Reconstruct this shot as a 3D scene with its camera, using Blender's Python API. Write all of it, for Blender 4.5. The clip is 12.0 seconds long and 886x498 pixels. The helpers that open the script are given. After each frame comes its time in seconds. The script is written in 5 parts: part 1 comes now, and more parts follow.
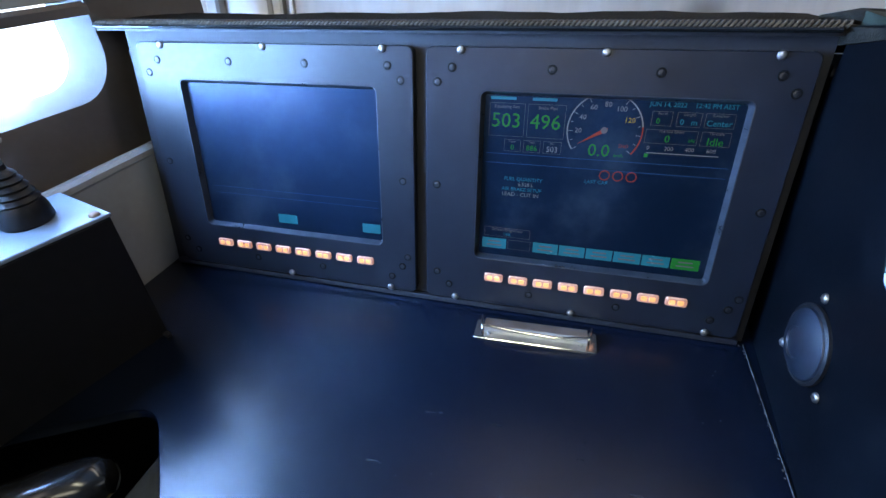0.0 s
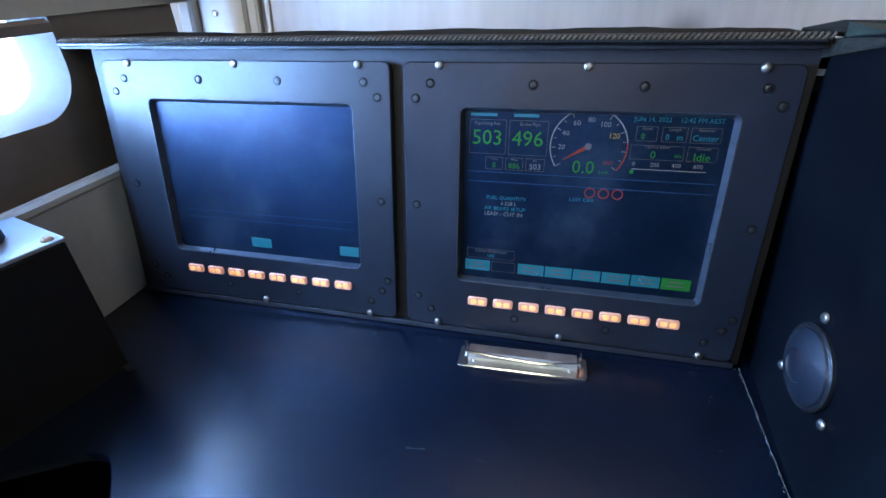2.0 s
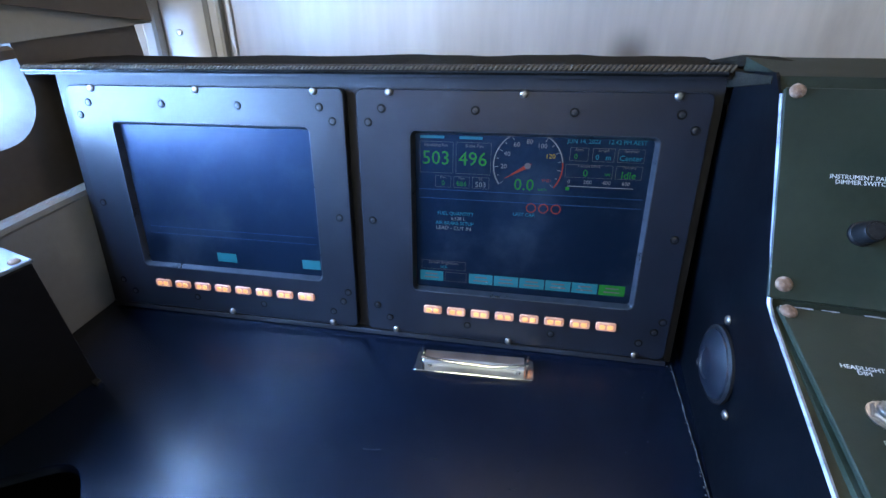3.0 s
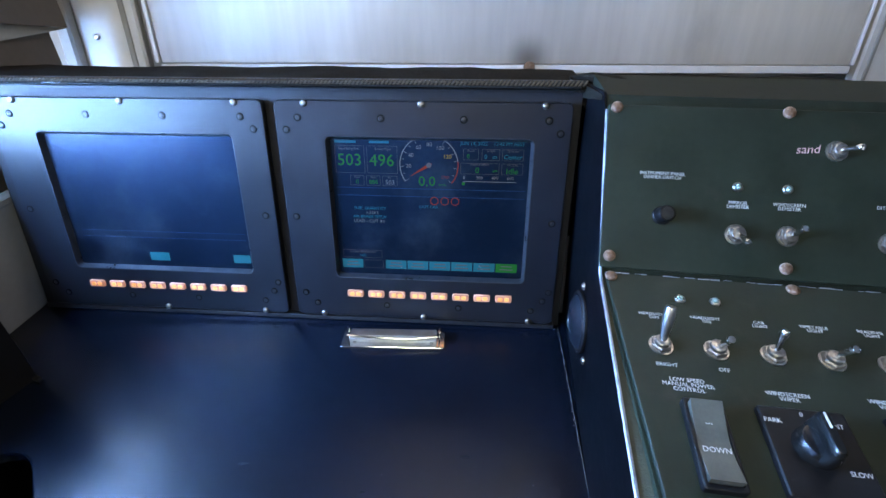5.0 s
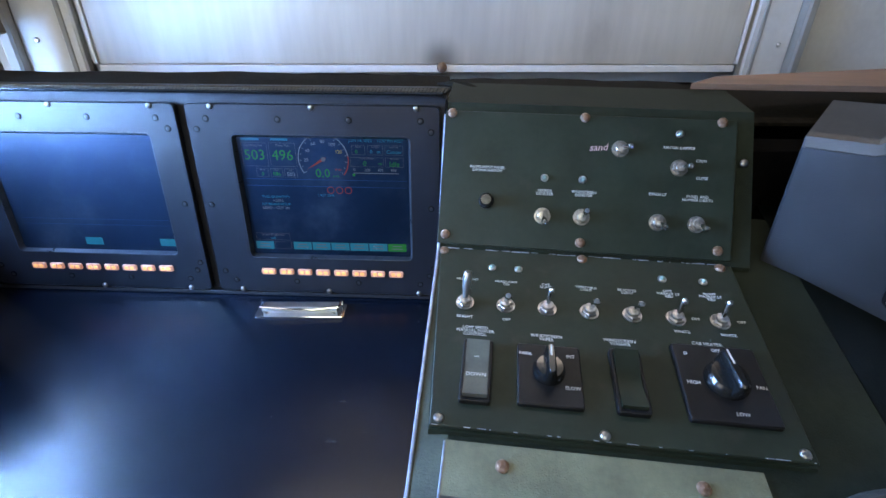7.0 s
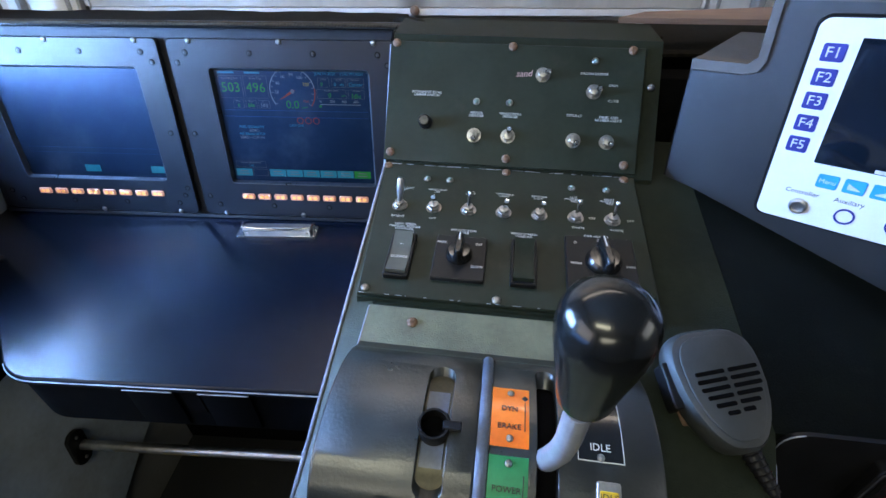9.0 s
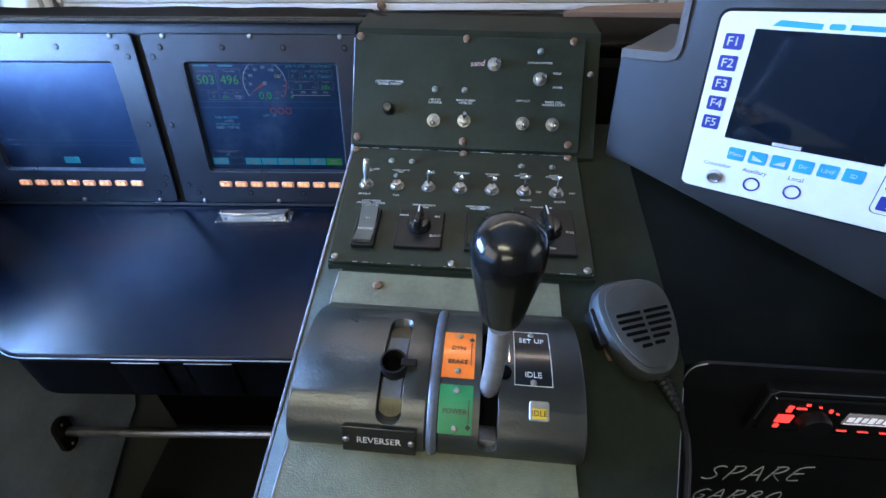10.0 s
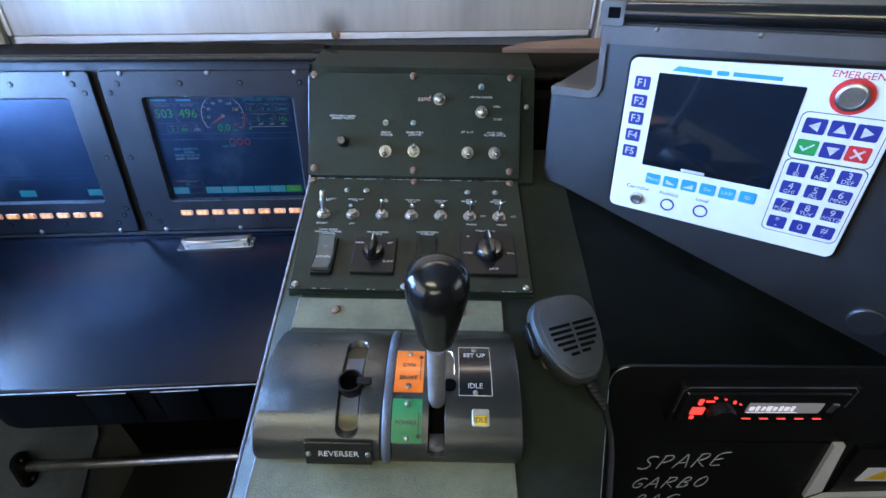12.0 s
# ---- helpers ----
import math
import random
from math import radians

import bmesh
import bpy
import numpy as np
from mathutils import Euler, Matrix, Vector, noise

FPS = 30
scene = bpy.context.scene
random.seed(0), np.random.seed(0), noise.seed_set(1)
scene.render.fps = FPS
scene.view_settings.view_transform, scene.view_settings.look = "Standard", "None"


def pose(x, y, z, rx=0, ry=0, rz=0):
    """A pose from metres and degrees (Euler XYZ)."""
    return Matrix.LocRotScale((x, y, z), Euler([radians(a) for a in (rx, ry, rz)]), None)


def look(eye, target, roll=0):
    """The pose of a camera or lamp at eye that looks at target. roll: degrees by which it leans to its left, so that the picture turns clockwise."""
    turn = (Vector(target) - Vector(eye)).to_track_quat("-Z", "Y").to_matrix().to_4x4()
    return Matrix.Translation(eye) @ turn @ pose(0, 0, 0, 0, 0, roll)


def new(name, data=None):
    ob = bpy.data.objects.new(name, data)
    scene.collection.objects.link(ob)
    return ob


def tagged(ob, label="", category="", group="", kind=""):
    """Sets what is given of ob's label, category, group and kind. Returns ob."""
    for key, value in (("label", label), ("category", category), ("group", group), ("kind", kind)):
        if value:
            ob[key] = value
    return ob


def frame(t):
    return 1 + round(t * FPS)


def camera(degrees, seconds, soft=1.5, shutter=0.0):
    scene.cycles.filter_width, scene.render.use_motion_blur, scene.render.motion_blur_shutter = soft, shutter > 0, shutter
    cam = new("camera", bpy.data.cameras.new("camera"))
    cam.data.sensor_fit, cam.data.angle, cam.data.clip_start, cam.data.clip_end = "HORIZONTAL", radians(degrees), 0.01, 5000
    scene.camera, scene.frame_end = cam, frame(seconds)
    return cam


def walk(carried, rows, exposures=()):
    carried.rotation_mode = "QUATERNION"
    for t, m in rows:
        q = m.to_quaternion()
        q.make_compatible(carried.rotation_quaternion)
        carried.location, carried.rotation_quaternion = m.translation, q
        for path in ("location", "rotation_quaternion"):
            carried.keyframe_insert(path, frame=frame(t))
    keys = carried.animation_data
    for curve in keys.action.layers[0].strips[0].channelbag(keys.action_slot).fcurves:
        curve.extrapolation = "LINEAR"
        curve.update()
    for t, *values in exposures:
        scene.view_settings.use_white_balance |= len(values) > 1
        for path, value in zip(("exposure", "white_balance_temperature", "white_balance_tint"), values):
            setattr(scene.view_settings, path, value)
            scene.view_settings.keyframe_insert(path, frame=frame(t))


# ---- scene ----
cam = camera(86.8, 12.0)
PATH = [
    (0, (0.117, -0.483, 1.279), (-0.362, 1.104, 0.16), -2.6),
    (0.5, (0.11, -0.467, 1.267), (-0.356, 1.15, 0.186), -2.4),
    (1, (0.108, -0.463, 1.261), (-0.348, 1.169, 0.199), -2.3),
    (1.5, (0.114, -0.463, 1.259), (-0.337, 1.183, 0.217), -2.3),
    (2, (0.119, -0.463, 1.263), (-0.322, 1.193, 0.232), -2.3),
    (2.5, (0.131, -0.472, 1.281), (-0.286, 1.195, 0.258), -2.2),
    (3, (0.154, -0.479, 1.29), (-0.209, 1.198, 0.262), -2.0),
    (5, (0.204, -0.539, 1.331), (0.068, 1.14, 0.253), -0.6),
    (5.5, (0.23, -0.56, 1.353), (0.115, 1.116, 0.268), -0.3),
    (6, (0.267, -0.574, 1.36), (0.166, 1.098, 0.268), -0.2),
    (6.5, (0.31, -0.594, 1.373), (0.219, 1.073, 0.273), -0.2),
    (7, (0.34, -0.616, 1.376), (0.264, 1.036, 0.252), -0.1),
    (9, (0.424, -0.713, 1.373), (0.318, 0.845, 0.123), -0.4),
    (9.5, (0.432, -0.739, 1.377), (0.347, 0.802, 0.105), -0.3),
    (10, (0.449, -0.773, 1.388), (0.424, 0.774, 0.121), 0.0),
    (10.5, (0.463, -0.795, 1.422), (0.494, 0.759, 0.163), 0.5),
    (11, (0.471, -0.8, 1.428), (0.541, 0.759, 0.176), 0.7),
    (11.5, (0.469, -0.8, 1.429), (0.565, 0.763, 0.185), 1.0),
    (12, (0.469, -0.8, 1.432), (0.578, 0.768, 0.195), 0.9),
]
walk(cam, [(t, look(eye, target, roll)) for t, eye, target, roll in PATH])

# ---- light ----
world = bpy.data.worlds.new("sky")
scene.world = world
world.use_nodes = True
wn = world.node_tree.nodes
sky = wn.new("ShaderNodeTexSky")
sky.sky_type = "NISHITA"
sky.sun_disc = False
sky.sun_elevation = radians(38)
sky.sun_rotation = radians(75)
world.node_tree.links.new(sky.outputs[0], wn["Background"].inputs[0])
wn["Background"].inputs[1].default_value = 0.15
SUN = new("sun", bpy.data.lights.new("sun", "SUN"))
SUN.data.energy, SUN.data.angle, SUN.data.color = 3.0, radians(0.5), (1.0, 0.95, 0.88)
SUN.rotation_euler = (radians(52), 0, radians(-75 + 180))


def window_light(name, m, w, h, watts, colour):
    lamp = new(name, bpy.data.lights.new(name, "AREA"))
    lamp.data.shape, lamp.data.size, lamp.data.size_y = "RECTANGLE", w, h
    lamp.data.energy, lamp.data.color = watts, colour
    lamp.matrix_world = m
    return lamp


# daylight in side window ahead, driver's window, far side windows; the other lamps are added fill
window_light("side_window_light", look((-0.545, -0.335, 1.250), (0.2, -0.335, 1.175)), 0.59, 0.35, 51.0, (0.24, 0.48, 1.0))
window_light("cab_window_light", look((-0.74, -1.20, 1.50), (0.3, -0.9, 1.25)), 1.08, 0.68, 5.0, (1.0, 0.86, 0.80))
# extra blue lamp low in the opening, only tints the console
window_light("low_blue_fill_light", look((-0.74, -1.20, 1.015), (0.3, -1.20, 1.015)), 1.10, 0.24, 3.0, (0.10, 0.34, 1.0))
window_light("far_window_light", look((2.12, -1.0, 1.65), (0.6, -0.6, 1.0)), 0.9, 0.5, 2.0, (1.0, 0.93, 0.82))
# added fill before the closed back wall, brightening blind and front deck
window_light("rear_fill_light", look((0.1, -2.36, 1.75), (0.35, -0.6, 1.0)), 0.9, 0.4, 7.0, (1.0, 0.96, 0.76))
# added fill inside the cab, aimed at the blind to brighten it
window_light("blind_fill_light", look((0.35, 0.16, 2.05), (0.35, 0.36, 1.3)), 1.3, 0.12, 4.6, (1.0, 0.86, 0.74))
# added fill under the solid ceiling, for the blind, deck and knob
window_light("roof_fill_light", look((0.05, -1.20, 2.12), (0.25, -0.1, 1.15)), 0.6, 0.3, 7.2, (1.0, 0.98, 0.72))


# ---- materials ----
def mat(name, colour, rough=0.5, metal=0.0, vary=0.25, scale=30.0, bump=0.0, bump_scale=200.0, emit=0.0, emit_colour=None, coat=0.0, rough_vary=0.15, stretch=(1, 1, 1), specular=0.5):
    m = bpy.data.materials.new(name)
    m.use_nodes = True
    nt = m.node_tree
    b = nt.nodes["Principled BSDF"]
    b.inputs["Metallic"].default_value = metal
    b.inputs["Specular IOR Level"].default_value = specular
    b.inputs["Coat Weight"].default_value = coat
    co = nt.nodes.new("ShaderNodeTexCoord")
    mp = nt.nodes.new("ShaderNodeMapping")
    mp.inputs["Scale"].default_value = stretch
    nt.links.new(co.outputs["Object"], mp.inputs[0])
    n1 = nt.nodes.new("ShaderNodeTexNoise")
    n1.inputs["Scale"].default_value, n1.inputs["Detail"].default_value = scale, 6.0
    n2 = nt.nodes.new("ShaderNodeTexNoise")
    n2.inputs["Scale"].default_value, n2.inputs["Detail"].default_value = scale * 9, 3.0
    for n in (n1, n2):
        nt.links.new(mp.outputs[0], n.inputs["Vector"])
    add = nt.nodes.new("ShaderNodeMath")
    add.operation = "MULTIPLY_ADD"
    nt.links.new(n2.outputs["Fac"], add.inputs[0])
    add.inputs[1].default_value = 0.4
    nt.links.new(n1.outputs["Fac"], add.inputs[2])
    ramp = nt.nodes.new("ShaderNodeMapRange")
    ramp.inputs["From Min"].default_value, ramp.inputs["From Max"].default_value = 0.45, 0.95
    nt.links.new(add.outputs[0], ramp.inputs["Value"])
    mix = nt.nodes.new("ShaderNodeMix")
    mix.data_type = "RGBA"
    mix.inputs[6].default_value = (*[c * (1 - vary) for c in colour], 1)
    mix.inputs[7].default_value = (*[min(1.0, c * (1 + vary)) for c in colour], 1)
    nt.links.new(ramp.outputs[0], mix.inputs[0])
    nt.links.new(mix.outputs[2], b.inputs["Base Color"])
    rr = nt.nodes.new("ShaderNodeMapRange")
    rr.inputs["From Min"].default_value, rr.inputs["From Max"].default_value = 0.4, 1.0
    rr.inputs["To Min"].default_value, rr.inputs["To Max"].default_value = max(0.02, rough - rough_vary * rough), min(1.0, rough + rough_vary * rough)
    nt.links.new(add.outputs[0], rr.inputs["Value"])
    nt.links.new(rr.outputs[0], b.inputs["Roughness"])
    if bump:
        n3 = nt.nodes.new("ShaderNodeTexNoise")
        n3.inputs["Scale"].default_value, n3.inputs["Detail"].default_value = bump_scale, 4.0
        nt.links.new(mp.outputs[0], n3.inputs["Vector"])
        bp = nt.nodes.new("ShaderNodeBump")
        bp.inputs["Strength"].default_value, bp.inputs["Distance"].default_value = bump, 0.001
        nt.links.new(n3.outputs["Fac"], bp.inputs["Height"])
        nt.links.new(bp.outputs[0], b.inputs["Normal"])
    if emit:
        b.inputs["Emission Color"].default_value = (*(emit_colour or colour), 1)
        b.inputs["Emission Strength"].default_value = emit
    return m


DESK = mat("desk_laminate", (0.0013, 0.0032, 0.0074), 0.265, vary=0.3, scale=7, rough_vary=0.03, specular=0.32)
PLATE = mat("satin_black_plate", (0.0062, 0.0082, 0.0125), 0.35, specular=0.42, vary=0.2, scale=25, bump=0.08, bump_scale=1500)
BACKING = mat("black_backing_paint", (0.014, 0.015, 0.018), 0.5, specular=0.3, vary=0.3, scale=15, bump=0.1, bump_scale=700)
SIDE = mat("navy_black_side_paint", (0.0012, 0.0018, 0.0028), 0.45, specular=0.07, vary=0.3, scale=14, bump=0.12, bump_scale=700)
OLIVE = mat("olive_black_panel_paint", (0.0145, 0.0205, 0.0125), 0.48, specular=0.24, vary=0.3, scale=18, bump=0.14, bump_scale=900)
DECK = mat("textured_grey_green_paint", (0.138, 0.142, 0.084), 0.5, vary=0.3, scale=22, bump=0.55, bump_scale=650)
# darker copy of the deck paint, holding down light on the sloping margin
MARGIN = mat("darkened_deck_margin", (0.044, 0.047, 0.029), 0.55, vary=0.35, scale=30, bump=0.4, bump_scale=650, specular=0.25)
DARKDECK = mat("dark_textured_deck_paint", (0.0175, 0.0220, 0.0145), 0.62, specular=0.10, vary=0.35, scale=16, bump=0.5, bump_scale=650)
DRUM = mat("satin_black_casting", (0.0150, 0.0180, 0.0155), 0.34, specular=1.0, vary=0.3, scale=30, rough_vary=0.25, bump=0.22, bump_scale=420)
# worn bare metal, also used for painted edge highlights
EDGE = mat("worn_and_lit_edge", (0.33, 0.36, 0.42), 0.4, metal=0.6, vary=0.5, scale=60)
STEEL = mat("zinc_screw_steel", (0.36, 0.35, 0.33), 0.33, metal=1.0, vary=0.4, scale=300)
RUST = mat("rusty_screw_steel", (0.20, 0.12, 0.075), 0.6, metal=0.5, vary=0.5, scale=250)
# black that stands for the shade in a screw's countersink
SOCKET = mat("screw_recess_shade", (0.004, 0.004, 0.004), 0.7, specular=0.1, vary=0.3, scale=200)
SLOTFLOOR = mat("worn_olive_slot_floor", (0.075, 0.070, 0.046), 0.38, metal=0.5, vary=0.4, scale=50)
DARKSTEEL = mat("blackened_screw", (0.06, 0.06, 0.062), 0.32, metal=0.9, vary=0.3, scale=300)
CHROME = mat("chrome", (0.78, 0.78, 0.76), 0.14, metal=1.0, vary=0.1, scale=200)
ALU = mat("brushed_aluminium", (0.55, 0.55, 0.54), 0.34, metal=1.0, vary=0.2, scale=60)
BLACK = mat("black_plastic", (0.0065, 0.0065, 0.007), 0.42, specular=0.26, vary=0.3, scale=80, bump=0.1, bump_scale=1500)
GLOSS = mat("polished_black_plastic", (0.006, 0.0065, 0.0065), 0.21, vary=0.3, scale=60, coat=0.3)
LEVER = mat("worn_grey_lever", (0.30, 0.30, 0.32), 0.38, vary=0.2, scale=90, metal=0.3)
# dark paddle lightened to hold the sheen of reflected light
ROCKER = mat("sheen_grey_rocker", (0.085, 0.088, 0.070), 0.36, vary=0.25, scale=60)
MICGREY = mat("charcoal_mic_plastic", (0.034, 0.037, 0.036), 0.45, vary=0.2, scale=80, bump=0.15, bump_scale=2000)
# near-black colour that paints in the shade of holes, slots and kneehole
VOID = mat("cavity_shade", (0.003, 0.003, 0.0035), 0.9, vary=0.3, scale=20, specular=0.05)
HAZE = mat("bright_outdoor_haze", (0.9, 0.9, 0.9), 0.9, vary=0.02, emit=2.2, emit_colour=(1.0, 0.97, 0.93))
GLASS = mat("dusty_screen_glass", (0.0014, 0.0032, 0.0062), 0.43, vary=0.4, scale=9, rough_vary=0.22, specular=0.33, coat=0.20)
GLASS.node_tree.nodes["Principled BSDF"].inputs["Specular Tint"].default_value = (0.14, 0.42, 1.0, 1)
GLASS.node_tree.nodes["Principled BSDF"].inputs["Coat Roughness"].default_value = 0.22
GLASS_CLEAR = mat("polished_screen_glass", (0.005, 0.010, 0.018), 0.06, vary=0.4, scale=5, specular=0.9)
WALL = mat("warm_grey_wall_paint", (0.27, 0.262, 0.24), 0.55, vary=0.12, scale=10, bump=0.1, bump_scale=400)
TRIM = mat("brown_window_moulding", (0.085, 0.070, 0.058), 0.5, vary=0.2, scale=12, bump=0.1, bump_scale=400)
WHITEWALL = mat("cream_lining_paint", (0.62, 0.61, 0.58), 0.5, vary=0.1, scale=8)
CEIL = mat("cab_ceiling_paint", (0.36, 0.36, 0.34), 0.6, vary=0.1, scale=6)
FLOOR = mat("black_rubber_floor", (0.012, 0.012, 0.012), 0.7, vary=0.4, scale=12, bump=0.3, bump_scale=200)
BLIND = mat("brushed_metal_blind", (0.58, 0.545, 0.49), 0.45, metal=0.45, vary=0.16, scale=7, stretch=(1, 1, 0.12), bump=0.1, bump_scale=60)
FABRIC = mat("braided_dark_fabric", (0.013, 0.011, 0.008), 0.95, specular=0.05, vary=0.6, scale=140, bump=0.8, bump_scale=420)
BRAID = mat("tan_braid_cord", (0.07, 0.055, 0.034), 0.85, vary=0.7, scale=260, bump=0.4, bump_scale=900)
PAD = mat("dark_dash_felt", (0.005, 0.0047, 0.0043), 0.98, specular=0.03, vary=0.4, scale=60, bump=0.5, bump_scale=500)
WOOD = mat("raw_plywood_edge", (0.19, 0.115, 0.075), 0.7, vary=0.35, scale=30, stretch=(0.15, 1, 3))
# desk paint blackened for the shade of cabinet and hood
RIGHTDESK = mat("shaded_textured_desk_paint", (0.0032, 0.0050, 0.0042), 0.6, specular=0.08, vary=0.5, scale=16, bump=0.35, bump_scale=650)
CABINET = mat("blue_grey_cabinet_paint", (0.011, 0.0125, 0.0145), 0.44, vary=0.15, scale=14, bump=0.3, bump_scale=900, specular=0.8)
LID = mat("pale_blue_grey_lid_paint", (0.13, 0.15, 0.18), 0.36, vary=0.2, scale=20, bump=0.1, bump_scale=900)
HOOD = mat("grey_brown_hood_plastic", (0.085, 0.072, 0.060), 0.5, vary=0.15, scale=14, bump=0.2, bump_scale=900)
WHITE = mat("white_membrane", (0.80, 0.80, 0.80), 0.35, vary=0.04, scale=40)
NAVY = mat("navy_key", (0.025, 0.03, 0.22), 0.4, vary=0.15, scale=60)
CYAN = mat("sky_blue_key", (0.03, 0.33, 0.72), 0.4, vary=0.1, scale=60)
GREEN = mat("green_key", (0.02, 0.28, 0.06), 0.4, vary=0.1, scale=60)
# brighter copy of the bezel's bevel, carrying window light in its colour
CHAMFER = mat("lit_chamfer", (0.075, 0.082, 0.095), 0.30, metal=0.75, vary=0.2, scale=60)
# casting edge with the blue window light put into its colour
RIB = mat("blue_lit_rib", (0.10, 0.12, 0.16), 0.36, vary=0.35, scale=40)
KNEE = mat("pale_blue_grey_lining", (0.48, 0.54, 0.60), 0.6, vary=0.2, scale=9)
RED = mat("red_key", (0.60, 0.03, 0.03), 0.4, vary=0.1, scale=60)
ORANGE = mat("orange_plate", (0.92, 0.19, 0.012), 0.32, vary=0.12, scale=40, coat=0.4)
GREENPLATE = mat("green_plate", (0.02, 0.22, 0.07), 0.38, vary=0.15, scale=40)
INK_W = mat("white_ink", (0.62, 0.62, 0.60), 0.5, vary=0.2, scale=200)
INK_K = mat("black_ink", (0.02, 0.02, 0.02), 0.5, vary=0.2, scale=200)
INK_P = mat("pink_marker", (0.62, 0.38, 0.36), 0.6, vary=0.3, scale=200)
SEAL = mat("dusty_sealant", (0.06, 0.058, 0.052), 0.85, vary=0.8, scale=120)
CHALK = mat("chalk_marker", (0.42, 0.44, 0.46), 0.8, vary=0.4, scale=300)
YELLOW = mat("yellow_sign", (0.75, 0.5, 0.03), 0.5, vary=0.15, scale=60)
AMBER = mat("lit_amber_button", (0.50, 0.25, 0.15), 0.4, vary=0.15, scale=90, emit=0.22, emit_colour=(1.0, 0.34, 0.15))
AMBERCORE = mat("lit_amber_core", (0.9, 0.4, 0.1), 0.4, vary=0.1, scale=90, emit=0.62, emit_colour=(1.0, 0.33, 0.07))
D_CYAN = mat("display_teal", (0.01, 0.05, 0.06), 0.25, vary=0.1, emit=0.075, emit_colour=(0.03, 0.7, 0.85))
D_TEXTC = mat("display_cyan_text", (0.01, 0.05, 0.06), 0.25, vary=0.1, emit=0.095, emit_colour=(0.03, 0.6, 0.9))
D_GREEN = mat("display_green", (0.01, 0.05, 0.01), 0.25, vary=0.1, emit=0.075, emit_colour=(0.03, 0.8, 0.10))
D_WHITE = mat("display_grey_white", (0.05, 0.05, 0.05), 0.25, vary=0.1, emit=0.08, emit_colour=(0.75, 0.8, 0.85))
D_FRAME = mat("display_grey_line", (0.03, 0.03, 0.03), 0.25, vary=0.1, emit=0.055, emit_colour=(0.75, 0.7, 0.75))
D_RED = mat("display_red", (0.05, 0.01, 0.01), 0.25, vary=0.1, emit=0.11, emit_colour=(0.95, 0.13, 0.06))
D_YELLOW = mat("display_yellow", (0.05, 0.04, 0.01), 0.25, vary=0.1, emit=0.18, emit_colour=(0.9, 0.6, 0.05))
D_BLUE = mat("display_blue_line", (0.01, 0.02, 0.05), 0.25, vary=0.1, emit=0.05, emit_colour=(0.05, 0.35, 0.8))
LED_RED = mat("red_backlight", (0.5, 0.02, 0.02), 0.3, vary=0.1, emit=1.6, emit_colour=(1.0, 0.06, 0.05))
LED_OFF = mat("clear_led_lens", (0.22, 0.32, 0.30), 0.10, vary=0.1, coat=0.6)
LCD = mat("radio_lcd", (0.30, 0.29, 0.31), 0.3, vary=0.1, emit=0.10, emit_colour=(0.8, 0.75, 0.8))
LCD_INK = mat("lcd_bright_segments", (0.6, 0.6, 0.65), 0.3, vary=0.1, emit=0.7, emit_colour=(0.85, 0.85, 1.0))
PANE = mat("window_glass", (1, 1, 1), 0.02, vary=0.0)
PANE.node_tree.nodes["Principled BSDF"].inputs["Transmission Weight"].default_value = 1.0


def stain(m, colour, scale, lo, hi, amount, stretch=(1, 1, 1), seed=0.0):
    """Uneven dirt or wear of another colour over a material's own."""
    nt = m.node_tree
    base = nt.nodes["Principled BSDF"].inputs["Base Color"]
    old = base.links[0].from_socket
    co = nt.nodes.new("ShaderNodeTexCoord")
    mp = nt.nodes.new("ShaderNodeMapping")
    mp.inputs["Scale"].default_value = stretch
    mp.inputs["Location"].default_value = (seed, seed * 0.7, seed * 1.3)
    nt.links.new(co.outputs["Object"], mp.inputs[0])
    n = nt.nodes.new("ShaderNodeTexNoise")
    n.inputs["Scale"].default_value, n.inputs["Detail"].default_value, n.inputs["Roughness"].default_value = scale, 8.0, 0.62
    nt.links.new(mp.outputs[0], n.inputs["Vector"])
    r = nt.nodes.new("ShaderNodeMapRange")
    r.interpolation_type = "SMOOTHSTEP"
    r.inputs["From Min"].default_value, r.inputs["From Max"].default_value, r.inputs["To Max"].default_value = lo, hi, amount
    nt.links.new(n.outputs["Fac"], r.inputs["Value"])
    mix = nt.nodes.new("ShaderNodeMix")
    mix.data_type = "RGBA"
    nt.links.new(r.outputs[0], mix.inputs[0])
    nt.links.new(old, mix.inputs[6])
    mix.inputs[7].default_value = (*colour, 1)
    nt.links.new(mix.outputs[2], base)


stain(DESK, (0.016, 0.019, 0.019), 9, 0.45, 0.90, 0.14)
stain(DESK, (0.024, 0.028, 0.026), 16, 0.60, 0.90, 0.14, (0.8, 1, 1), 7.7)
stain(DESK, (0.06, 0.06, 0.06), 60, 0.66, 0.84, 0.14, (0.35, 1, 1), 3.1)
stain(PLATE, (0.022, 0.026, 0.031), 26, 0.58, 0.82, 0.4)
stain(DESK, (0.045, 0.050, 0.048), 110, 0.60, 0.80, 0.30, (0.25, 1, 1), 5.3)
stain(DESK, (0.040, 0.045, 0.045), 90, 0.62, 0.82, 0.28, (1, 0.2, 1), 1.9)
stain(RIGHTDESK, (0.016, 0.019, 0.016), 30, 0.55, 0.80, 0.4)
stain(OLIVE, (0.045, 0.042, 0.030), 22, 0.55, 0.80, 0.5)
stain(DECK, (0.05, 0.05, 0.036), 12, 0.55, 0.80, 0.5)
stain(DRUM, (0.034, 0.034, 0.027), 45, 0.60, 0.80, 0.6)
